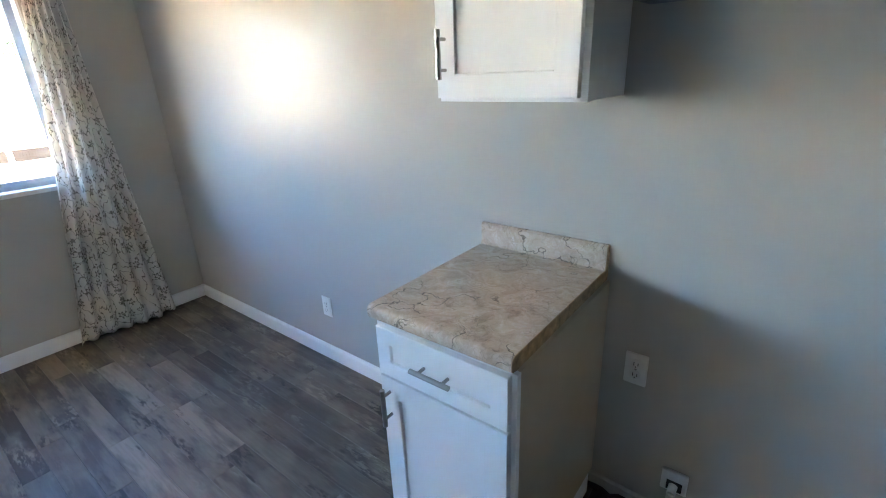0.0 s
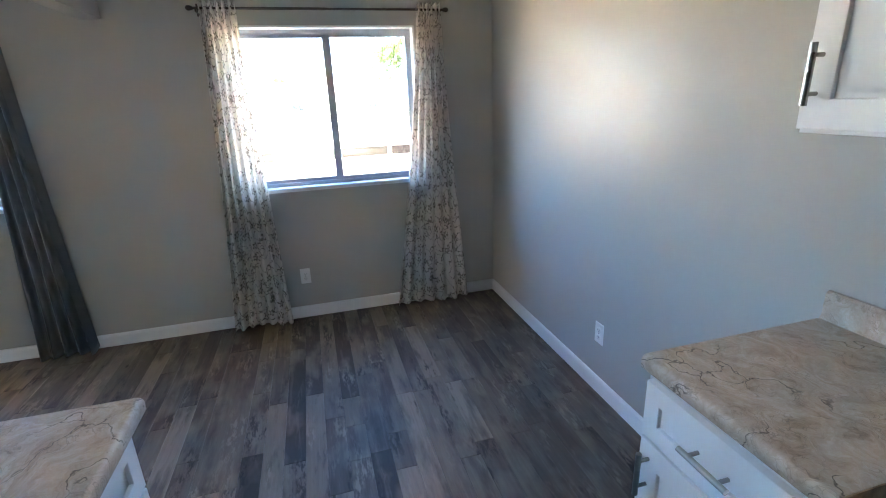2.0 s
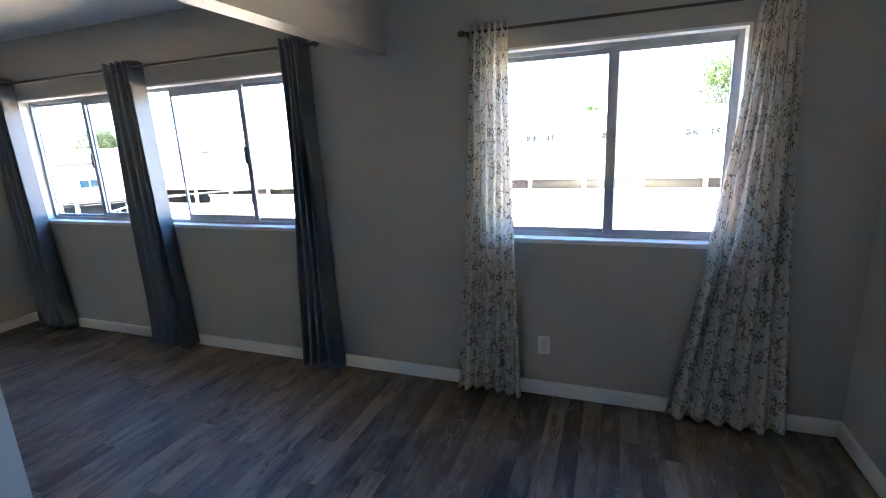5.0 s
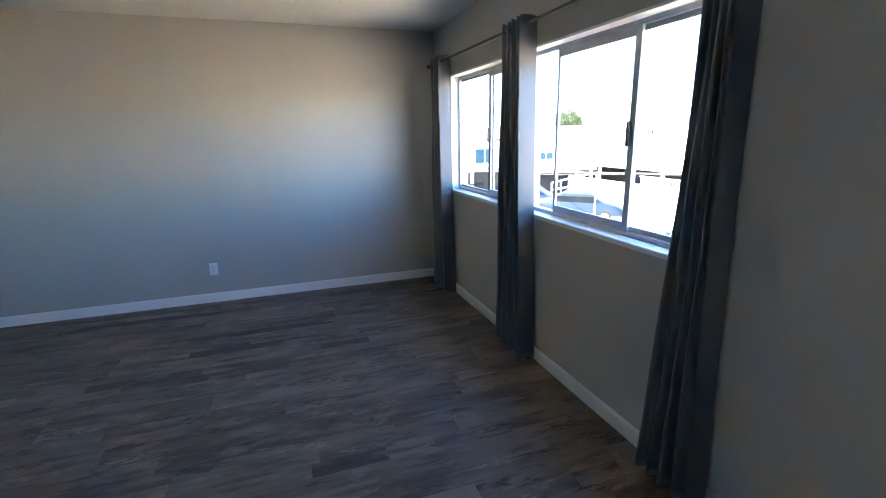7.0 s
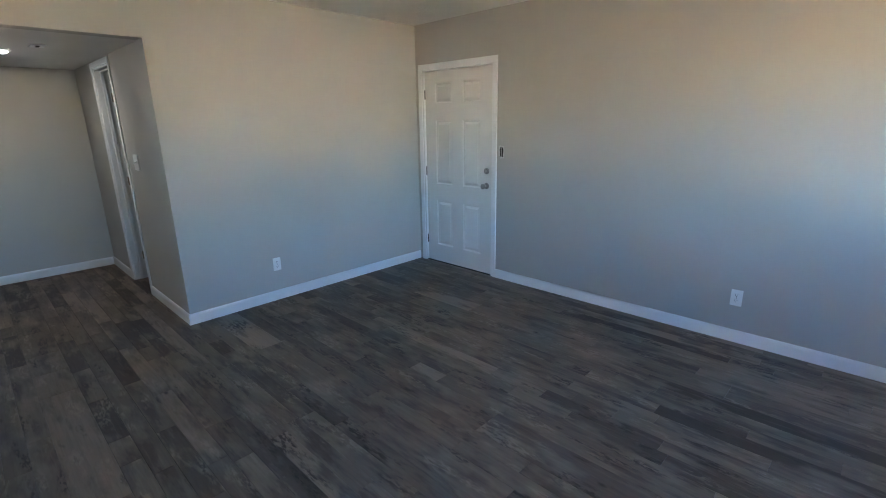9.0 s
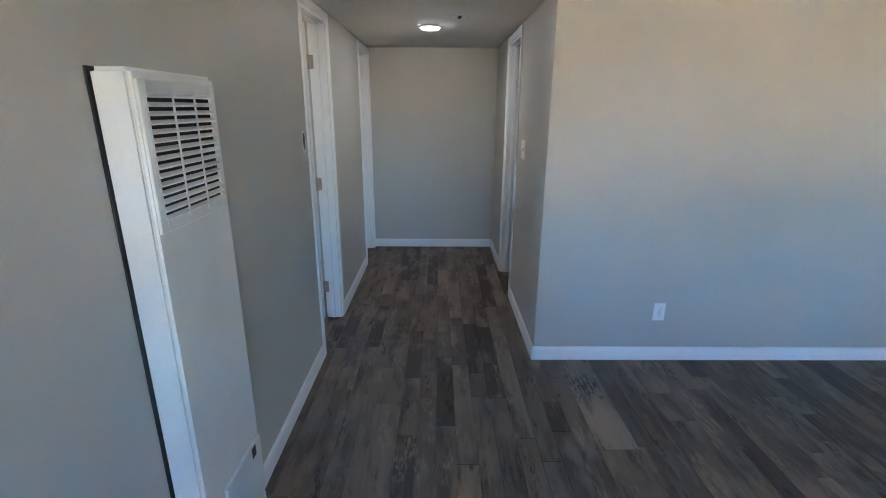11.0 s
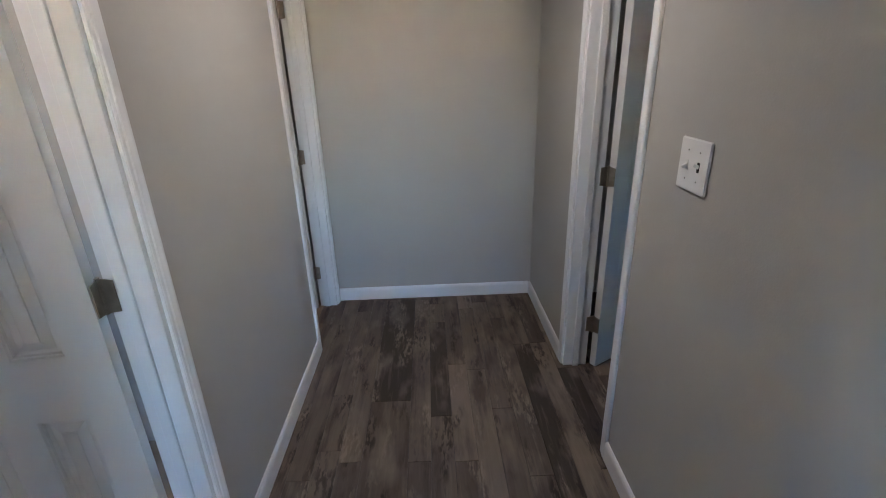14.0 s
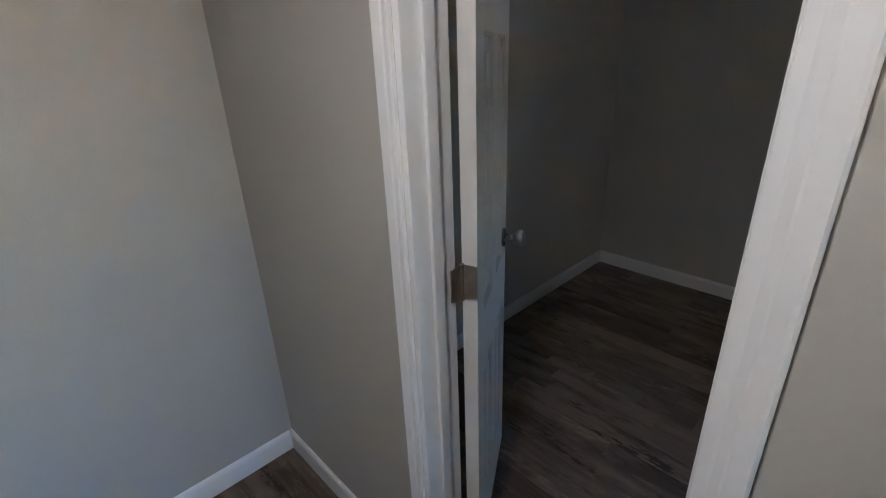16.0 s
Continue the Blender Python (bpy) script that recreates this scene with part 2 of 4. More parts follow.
def cloth_mat():
    m, t, b = node_mat("charcoal_blackout_cloth")
    p = position(t)
    t.links.new(ramp(t, noise_tex(t, scaled(t, p, (300, 300, 300)), 1.0, 2), ((0.3, (0.072, 0.072, 0.077)), (0.7, (0.108, 0.108, 0.114)))), b.inputs["Base Color"])
    b.inputs["Roughness"].default_value = 0.40
    b.inputs["Specular IOR Level"].default_value = 0.8
    b.inputs["Sheen Weight"].default_value = 0.25
    bump(t, b, noise_tex(t, p, 500, 2), 0.4, 0.0008)
    return m


def glass_mat():
    m = bpy.data.materials.new("window_glass")
    m.use_nodes = True
    t = m.node_tree
    t.nodes.remove(t.nodes["Principled BSDF"])
    clear = t.nodes.new("ShaderNodeBsdfTransparent")
    clear.inputs[0].default_value = (0.93, 0.95, 0.94, 1)
    gloss = t.nodes.new("ShaderNodeBsdfGlossy")
    gloss.inputs["Roughness"].default_value = 0.02
    lw = t.nodes.new("ShaderNodeLayerWeight")
    lw.inputs[0].default_value = 0.5
    fr = math_node(t, "MULTIPLY_ADD", math_node(t, "POWER", lw.outputs["Facing"], 4.0), 0.55, 0.03)
    mx = t.nodes.new("ShaderNodeMixShader")
    t.links.new(fr, mx.inputs[0])
    t.links.new(clear.outputs[0], mx.inputs[1])
    t.links.new(gloss.outputs[0], mx.inputs[2])
    t.links.new(mx.outputs[0], t.nodes["Material Output"].inputs[0])
    return m


def glow(name, colour, power):
    m, t, b = node_mat(name)
    b.inputs["Base Color"].default_value = (0.9, 0.9, 0.88, 1)
    b.inputs["Emission Color"].default_value = (*colour, 1)
    b.inputs["Emission Strength"].default_value = power
    return m


WALL = wall_paint("greige_eggshell_paint", 0.46, 0.20)
KITCHENWALL = wall_paint("greige_satin_kitchen_paint", 0.36, 0.06, 0.15)
POPCORN = popcorn()
SMOOTH = paint("flat_ceiling_paint", (0.68, 0.66, 0.62), 0.8, 0.04, 120, 0.001)
TRIM = paint("white_trim_paint", (0.76, 0.76, 0.75), 0.44, 0.03, 90, 0.0002)
DOORW = paint("white_door_paint", (0.70, 0.685, 0.65), 0.46, 0.03, 200, 0.0005)
CABW = paint("white_cabinet_paint", (0.80, 0.80, 0.80), 0.42, 0.03, 150, 0.0003)
CABSIDE = paint("cream_cabinet_side", (0.50, 0.40, 0.29), 0.5, 0.06, 90, 0.0004, blotch=3.0)
RAWBOARD = paint("raw_particle_board", (0.36, 0.24, 0.14), 0.85, 0.35, 400, 0.002, blotch=40)
PLANK = plank_mat("taupe_vinyl_plank", True)
PLANKS = plank_mat("taupe_vinyl_plank_field", False)
JOINT = paint("dark_floor_joint", (0.035, 0.030, 0.027), 0.8)
LAM = laminate()
NICKEL = paint("brushed_nickel", (0.30, 0.285, 0.27), 0.28, 0.05, 400, 0.0003, metal=1.0)
CRACK = paint("dark_wood_gap", (0.045, 0.028, 0.018), 0.9, 0.4, 90, 0.004, blotch=30)
BRONZE = paint("dark_bronze_metal", (0.10, 0.085, 0.075), 0.38, 0.1, 300, 0.0003, metal=0.9)
ALU = paint("aged_aluminium_frame", (0.42, 0.44, 0.48), 0.45, 0.12, 120, 0.0005, metal=0.35, blotch=9)
PLATE = paint("white_plastic_plate", (0.80, 0.79, 0.76), 0.4, 0.02, 300, 0.0001)
# Near-black for slots and the threshold; also sheets painting the shade in recesses.
SLOT_SHADE = paint("dark_slot_and_shade", (0.02, 0.018, 0.016), 0.8)
PLASTER = paint("torn_plaster_edge", (0.54, 0.52, 0.49), 0.9, 0.15, 90, 0.002, blotch=40)
HEATER = paint("white_enamel_heater", (0.66, 0.65, 0.62), 0.42, 0.05, 200, 0.0003, blotch=4)
FLORAL = floral()
CLOTH = cloth_mat()
GLASS = glass_mat()
LAMP = glow("neutral_white_led", (1.0, 0.95, 0.88), 2.6)
TAN = paint("tan_vinyl_floor", (0.30, 0.22, 0.14), 0.45, 0.15, 60, 0.0006, blotch=6)
DARKHOOD = paint("dark_metal_hood", (0.05, 0.06, 0.075), 0.4, 0.1, 200, 0.0003, metal=0.4)
STUCCO = paint("white_stucco", (0.82, 0.75, 0.64), 0.9, 0.05, 30, 0.01, blotch=0.3)
CONCRETE = paint("pale_concrete", (0.43, 0.335, 0.225), 0.9, 0.14, 12, 0.01, blotch=0.15)
ROOF = paint("flat_roof_edge", (0.10, 0.09, 0.085), 0.9, 0.1, 20, 0.01, blotch=0.3)
FARGLASS = paint("dark_window_pane", (0.014, 0.017, 0.020), 0.5, 0.2, 10, 0.0, blotch=0.6, spec=0.05)
TEAL = paint("teal_window_pane", (0.025, 0.06, 0.075), 0.5, 0.2, 10, 0.0, blotch=0.6, spec=0.05)
FENCE = paint("dark_brown_fence", (0.006, 0.005, 0.005), 0.8, 0.15, 20, 0.002, spec=0.05)
BARK = paint("palm_bark", (0.055, 0.038, 0.027), 0.95, 0.3, 14, 0.02, blotch=3)
LEAF = paint("green_leaf", (0.040, 0.056, 0.020), 0.7, 0.4, 8, 0.0, blotch=1.5, spec=0.08)
CARDARK = paint("dark_car_cover", (0.016, 0.026, 0.042), 0.5, 0.1, 10, 0.0, blotch=1, spec=0.15)
CARWHITE = paint("white_car_paint", (0.70, 0.71, 0.72), 0.25, 0.03, 10, 0.0, coat=0.6)
CARRED = paint("red_car_paint", (0.30, 0.05, 0.04), 0.25, 0.05, 10, 0.0, coat=0.6)
DARKWOOD = paint("dark_carport_timber", (0.085, 0.082, 0.085), 0.9, 0.25, 20, 0.004, blotch=0.8, spec=0.05)
RUBBER = paint("black_rubber", (0.02, 0.02, 0.02), 0.8, 0.1, 50, 0.0)


# ---------- mesh helpers ----------
def box(bm, x0, y0, z0, x1, y1, z1):
    vs = [bm.verts.new((x, y, z)) for z in (z0, z1) for y in (y0, y1) for x in (x0, x1)]
    fs = [bm.faces.new([vs[i] for i in q]) for q in ((0, 2, 3, 1), (4, 5, 7, 6), (0, 1, 5, 4), (2, 6, 7, 3), (0, 4, 6, 2), (1, 3, 7, 5))]
    return vs, fs


def bevelled(size, width=0.003, segments=2, centre=(0, 0, 0)):
    bm = bmesh.new()
    sx, sy, sz = (s / 2 for s in size)
    cx, cy, cz = centre
    box(bm, cx - sx, cy - sy, cz - sz, cx + sx, cy + sy, cz + sz)
    bmesh.ops.bevel(bm, geom=bm.edges[:], offset=width, segments=segments, affect="EDGES")
    return bm


def slab(x0, y0, z0, x1, y1, z1, width=0.003, segments=2):
    return bevelled((x1 - x0, y1 - y0, z1 - z0), width, segments, ((x0 + x1) / 2, (y0 + y1) / 2, (z0 + z1) / 2))


def rod(bm, a, b, r, sides=14, r2=None):
    a, b = Vector(a), Vector(b)
    m = Matrix.Translation((a + b) / 2) @ (b - a).to_track_quat("Z", "Y").to_matrix().to_4x4()
    return bmesh.ops.create_cone(bm, cap_ends=True, segments=sides, radius1=r, radius2=r if r2 is None else r2, depth=(b - a).length, matrix=m)


def lathe(bm, profile, m, sides=18):
    rings = []
    for r, h in profile:
        rings.append([bm.verts.new(m @ Vector((r * math.cos(2 * math.pi * i / sides), r * math.sin(2 * math.pi * i / sides), h))) for i in range(sides)])
    for a, b in zip(rings, rings[1:]):
        for i in range(sides):
            j = (i + 1) % sides
            bm.faces.new((a[i], a[j], b[j], b[i]))
    bm.faces.new(rings[0][::-1])
    bm.faces.new(rings[-1])


def part(name, bm, material, parent=None, label="", smooth=False):
    bmesh.ops.recalc_face_normals(bm, faces=bm.faces[:])
    me = bpy.data.meshes.new(name)
    bm.to_mesh(me)
    bm.free()
    me.materials.append(material)
    if smooth:
        for p in me.polygons:
            p.use_smooth = True
        me.set_sharp_from_angle(angle=radians(40))
    ob = new(name, me)
    if parent is not None:
        ob.parent = parent
    if label:
        tagged(ob, label)
    return ob


def thing(name, m, label, category, group="", kind=""):
    ob = new(name)
    ob.empty_display_size = 0.1
    ob.matrix_basis = m
    return tagged(ob, label, category, group, kind)


def structure(name, bm, material, label, category):
    return tagged(part(name, bm, material), label, category, kind="structure")


def wall_mesh(axis, a0, a1, t0, t1, z0, z1, holes=()):
    """A wall running along an axis ('x' or 'y') from a0 to a1, t0 to t1 thick, with holes (a0, a1, z0, z1) cut through it."""
    av = sorted({a0, a1, *[h[0] for h in holes], *[h[1] for h in holes]})
    zv = sorted({z0, z1, *[h[2] for h in holes], *[h[3] for h in holes]})
    av = [a for a in av if a0 <= a <= a1]
    zv = [z for z in zv if z0 <= z <= z1]

    def solid(i, j):
        if not (0 <= i < len(av) - 1 and 0 <= j < len(zv) - 1):
            return False
        a, z = (av[i] + av[i + 1]) / 2, (zv[j] + zv[j + 1]) / 2
        return not any(h[0] < a < h[1] and h[2] < z < h[3] for h in holes)

    bm = bmesh.new()
    keep = {}

    def v(a, t, z):
        key = (round(a, 5), round(t, 5), round(z, 5))
        if key not in keep:
            keep[key] = bm.verts.new((a, t, z) if axis == "x" else (t, a, z))
        return keep[key]

    for i in range(len(av) - 1):
        for j in range(len(zv) - 1):
            if not solid(i, j):
                continue
            a, b, c, d = av[i], av[i + 1], zv[j], zv[j + 1]
            for t in (t0, t1):
                bm.faces.new((v(a, t, c), v(b, t, c), v(b, t, d), v(a, t, d)))
            for di, dj, p, q in ((-1, 0, (a, c), (a, d)), (1, 0, (b, c), (b, d)), (0, -1, (a, c), (b, c)), (0, 1, (a, d), (b, d))):
                if not solid(i + di, j + dj):
                    bm.faces.new((v(p[0], t0, p[1]), v(q[0], t0, q[1]), v(q[0], t1, q[1]), v(p[0], t1, p[1])))
    return bm


# ---------- plan ----------
XW, XE, XF, XK = -3.411, 1.977, 4.476, 1.90
YN, YP, YPN, YHR, YS = 1.366, -1.146, -1.037, -2.476, -4.990
ZC, ZH, ZB = 2.479, 2.108, 2.040
XP = -1.338
WIN = ((-0.425, 0.800, 0.965, 2.006), (-3.185, -1.690, 0.985, 2.020), (-4.515, -3.240, 0.985, 2.020))
D1, D2, D3, D4 = (0.935, 1.885), (2.045, 2.600), (3.868, 4.412), (3.030, 3.630)
DH = 2.045

# ---------- walls ----------
structure("wall_west", wall_mesh("y", -5.15, 1.53, -3.575, XW, -0.02, 2.60, [(a, b, c, d) for a, b, c, d in WIN]), WALL,
          "greige painted outer wall with three window openings", "wall")
# The hole in the north wall is an added opening that lights the side room.
structure("wall_north", wall_mesh("x", XW, 4.78, YN, YN + 0.14, -0.02, 2.60, [(2.62, 3.16, 0.90, 2.20)]), KITCHENWALL, "greige satin painted kitchen wall with faint scuffs", "wall")
# Besides the entry door, a small unseen opening is added to brighten the bedroom.
structure("wall_south", wall_mesh("x", XW, 4.78, YS - 0.14, YS, -0.02, 2.60, [(D1[0], D1[1], -0.02, DH), (2.30, 2.62, 1.05, 1.45)]), WALL, "greige painted living room wall with entry door", "wall")
structure("wall_living_east", wall_mesh("y", YS, YHR - 0.12, XE, XE + 0.12, -0.02, 2.60), WALL, "greige painted wall beside the hallway", "wall")
structure("wall_hall_right", wall_mesh("x", XE, 4.78, YHR - 0.12, YHR, -0.02, 2.60, [(D4[0], D4[1], -0.02, DH)]), WALL, "greige painted hallway wall with a light switch", "wall")
structure("wall_partition", wall_mesh("x", XP, 4.78, YP, YPN, -0.02, 2.60, [(D2[0], D2[1], -0.02, DH), (D3[0], D3[1], -0.02, DH)]), WALL,
          "greige painted wall between kitchen and living room", "wall")
structure("wall_hall_end", wall_mesh("y", YHR, YP, XF, 4.78, -0.02, 2.60), WALL, "plain greige wall at the end of the hallway", "wall")
structure("wall_kitchen_east", wall_mesh("y", YPN, YN, XK, XK + 0.10, -0.02, 2.60), WALL, "greige kitchen end wall", "wall")
structure("wall_rooms_east_north", wall_mesh("y", YPN, YN, XF, 4.78, -0.02, 2.60), WALL, "plain greige room wall", "wall")
structure("wall_rooms_east_south", wall_mesh("y", YS, YHR - 0.12, 4.445, 4.78, -0.02, 2.60), WALL, "plain greige bedroom wall", "wall")
structure("wall_rooms_divider", wall_mesh("y", YPN, YN, 3.20, 3.30, -0.02, 2.60), WALL, "plain greige divider wall", "wall")
structure("beam", wall_mesh("x", XW, XP, YP, YPN, ZB, 2.60), WALL, "greige painted dropped beam across the wide opening", "beam")
structure("wall_hall_header", wall_mesh("y", YHR, YP, XE, XE + 0.12, ZH, 2.60), WALL, "greige wall above the hallway opening", "wall")

# ---------- ceilings ----------
bm = bmesh.new()
box(bm, XW, YS, ZC, XE, YP, ZC + 0.12)
structure("ceiling_living", bm, POPCORN, "white popcorn-textured ceiling", "ceiling")
bm = bmesh.new()
box(bm, XW, YPN, ZC, XF, YN, ZC + 0.12)
structure("ceiling_kitchen", bm, SMOOTH, "smooth off-white kitchen ceiling", "ceiling")
bm = bmesh.new()
box(bm, XE + 0.12, YHR, ZH, XF, YP, ZH + 0.12)
structure("ceiling_hall", bm, SMOOTH, "low smooth hallway ceiling", "ceiling")
bm = bmesh.new()
box(bm, XE + 0.12, YS, ZC - 0.05, 4.445, YHR - 0.12, ZC + 0.1)
structure("ceiling_bedroom", bm, SMOOTH, "plain bedroom ceiling", "ceiling")
bm = bmesh.new()
box(bm, -3.9, -6.4, 2.60, 5.0, 1.8, 2.75)
structure("roof", bm, ROOF, "flat roof over the apartment", "roof")

bm = bmesh.new()
box(bm, -3.57, -6.3, -0.25, 5.0, YS - 0.14, -0.03)
structure("walkway", bm, CONCRETE, "concrete access walkway outside the entry door", "walkway")

# ---------- baseboards ----------
BBH, BBT = 0.088, 0.013


def baseboard(name, a, b, inward):
    """A run of baseboard from a to b (x, y), standing off the wall towards inward, with an eased top edge."""
    a, b, n = Vector((*a, 0)), Vector((*b, 0)), Vector((*inward, 0))
    prof = ((0, 0), (BBT, 0), (BBT, BBH - 0.018), (BBT - 0.003, BBH - 0.007), (BBT - 0.008, BBH), (0, BBH))
    bm = bmesh.new()
    ends = [[bm.verts.new(p + n * d + Vector((0, 0, h))) for d, h in prof] for p in (a, b)]
    for i in range(len(prof)):
        j = (i + 1) % len(prof)
        bm.faces.new((ends[0][i], ends[0][j], ends[1][j], ends[1][i]))
    bm.faces.new(ends[0])
    bm.faces.new(ends[1][::-1])
    structure(name, bm, TRIM, "white painted baseboard with an eased top", "baseboard")


CW = 0.048
e = 0.0005
baseboard("baseboard_west", (XW + e, YS), (XW + e, YN), (1, 0))
baseboard("baseboard_north_1", (XW + BBT, YN - e), (-0.862, YN - e), (0, -1))
bm = bmesh.new()
rough_edge = random.Random(5)
prev = None
for k in range(15):
    x = -0.43 + 0.41 * k / 14
    lo, hi = 0.030 + rough_edge.uniform(-0.010, 0.010), 0.078 + rough_edge.uniform(-0.004, 0.004)
    ring = [bm.verts.new((x, YN - d, z)) for d, z in ((0.0005, lo), (0.011, lo + 0.004), (0.011, hi - 0.006), (0.0005, hi))]
    if prev:
        for i in range(3):
            bm.faces.new((prev[i], prev[i + 1], ring[i + 1], ring[i]))
    prev = ring
structure("baseboard_north_2", bm, WALL, "rough wall-coloured baseboard remnant with broken lower edge", "baseboard")
bm = bmesh.new()
box(bm, -0.43, YN - 0.006, 0.0, -0.02, YN - 0.0005, 0.046)
structure("trim_gap", bm, CRACK, "dark bare gap under the broken baseboard", "trim")
baseboard("baseboard_south", (XW + BBT, YS + e), (D1[0] - CW, YS + e), (0, 1))
baseboard("baseboard_east", (XE - e, YS + BBT), (XE - e, YHR - 0.0), (-1, 0))
baseboard("baseboard_hall_right_1", (XE - BBT, YHR + e), (D4[0] - CW, YHR + e), (0, 1))
baseboard("baseboard_hall_right_2", (D4[1] + CW, YHR + e), (XF, YHR + e), (0, 1))
baseboard("baseboard_hall_end", (XF - e, YHR + BBT), (XF - e, YP - BBT), (-1, 0))
baseboard("baseboard_hall_left", (D2[1] + CW, YP - e), (D3[0] - CW, YP - e), (0, -1))
baseboard("baseboard_partition_1", (XP, YP - e), (0.36, YP - e), (0, -1))
baseboard("baseboard_partition_2", (0.86, YP - e), (D2[0] - CW, YP - e), (0, -1))
baseboard("baseboard_partition_end", (XP - e, YP - BBT), (XP - e, YPN), (-1, 0))
baseboard("baseboard_bedroom_east", (4.445 - e, YS), (4.445 - e, YHR - 0.12), (-1, 0))
baseboard("baseboard_bedroom_south", (XE + 0.12, YS + e), (4.445 - BBT, YS + e), (0, 1))


# ---------- doors ----------
HINGE = paint("aged_satin_hinge", (0.34, 0.29, 0.23), 0.36, 0.15, 200, 0.0003, metal=0.9, blotch=30)

def panelled_side(bm, w, h, y, out, panels):
    """One moulded face of a door at depth y: flat stiles and rails with sunk, raised panels."""
    xs = sorted({0, w, *[p[0] for p in panels], *[p[1] for p in panels]})
    zs = sorted({0, h, *[p[2] for p in panels], *[p[3] for p in panels]})
    for i in range(len(xs) - 1):
        for j in range(len(zs) - 1):
            a, b, c, d = xs[i], xs[i + 1], zs[j], zs[j + 1]
            if any(p[0] <= a and b <= p[1] and p[2] <= c and d <= p[3] for p in panels):
                continue
            bm.faces.new([bm.verts.new(q) for q in ((a, y, c), (b, y, c), (b, y, d), (a, y, d))])
    for a, b, c, d in panels:
        loops = []
        for inset, depth in ((0, 0), (0.003, 0.004), (0.006, 0.0045), (0.009, 0.010), (0.018, 0.012), (0.040, 0.004), (0.042, 0.002)):
            yy = y - out * depth
            loops.append([bm.verts.new(q) for q in ((a + inset, yy, c + inset), (b - inset, yy, c + inset), (b - inset, yy, d - inset), (a + inset, yy, d - inset))])
        for p, q in zip(loops, loops[1:]):
            for i in range(4):
                j = (i + 1) % 4
                bm.faces.new((p[i], p[j], q[j], q[i]))
        bm.faces.new(loops[-1])


def door_leaf(w, h=2.022, th=0.036):
    st = 0.145 if w > 0.75 else 0.095
    mid = 0.145 if w > 0.75 else 0.085
    pw = (w - 2 * st - mid) / 2
    cols = ((st, st + pw), (st + pw + mid, w - st))
    rows = ((0.19, 0.69), (0.87, 1.53), (1.70, 1.90))
    panels = [(a, b, c, d) for a, b in cols for c, d in rows]
    bm = bmesh.new()
    panelled_side(bm, w, h, 0.0, -1, panels)
    panelled_side(bm, w, h, th, 1, panels)
    for q in (((0, 0, 0), (0, th, 0), (0, th, h), (0, 0, h)), ((w, 0, 0), (w, th, 0), (w, th, h), (w, 0, h)),
              ((0, 0, 0), (w, 0, 0), (w, th, 0), (0, th, 0)), ((0, 0, h), (w, 0, h), (w, th, h), (0, th, h))):
        bm.faces.new([bm.verts.new(v) for v in q])
    bmesh.ops.remove_doubles(bm, verts=bm.verts[:], dist=0.0001)
    return bm


def hinge_mesh(first=0, second=90):
    """Butt hinge: two leaves at the given angles and a knuckle."""
    bm = bmesh.new()
    for a in (first, second):
        vs, _ = box(bm, 0.004, -0.0015, -0.045, 0.036, 0.0015, 0.045)
        for v in vs:
            if v.co.x > 0.03:
                v.co.z *= 0.90
        bmesh.ops.rotate(bm, verts=vs, cent=(0, 0, 0), matrix=Matrix.Rotation(radians(a), 3, "Z"))
    rod(bm, (0, 0, -0.047), (0, 0, 0.047), 0.006, 10)
    return bm


def knob_mesh(out):
    """Round door knob with rose, pointing along y by the sign of out."""
    bm = bmesh.new()
    m = Matrix.Rotation(radians(-90 * out), 4, "X")
    lathe(bm, ((0.031, 0.0), (0.031, 0.006), (0.026, 0.010), (0.012, 0.013), (0.011, 0.034), (0.020, 0.040), (0.0275, 0.052), (0.0265, 0.064), (0.016, 0.070)), m)
    return bm


def casing_set(owner, x0, x1, z1, y, out, side="door_casing"):
    """Colonial casing round an opening from x0 to x1 on the wall face y."""
    def strip(name, ax, az, bx, bz, across):
        prof = ((0, 0.0), (0, 0.008), (0.005, 0.010), (0.016, 0.009), (0.020, 0.0115), (0.038, 0.013), (0.044, 0.0125), (CW, 0.009), (CW, 0.0))
        bm = bmesh.new()
        ends = []
        for k, (px, pz) in enumerate(((ax, az), (bx, bz))):
            ring = []
            for w, d in prof:
                if across == "head":
                    ring.append(bm.verts.new((px + (-w if k == 0 else w), y + out * (d + 0.0004), pz + w)))
                else:
                    s = -1 if across == "left" else 1
                    ring.append(bm.verts.new((px + s * w, y + out * (d + 0.0004), pz + (w if k == 1 else 0))))
            ends.append(ring)
        for i in range(len(prof)):
            j = (i + 1) % len(prof)
            bm.faces.new((ends[0][i], ends[0][j], ends[1][j], ends[1][i]))
        bm.faces.new(ends[0])
        bm.faces.new(ends[1][::-1])
        part(name, bm, TRIM, owner)
    strip(side, x0, 0.0, x0, z1, "left")
    strip(side, x1, 0.0, x1, z1, "right")
    strip(side, x0, z1, x1, z1, "head")


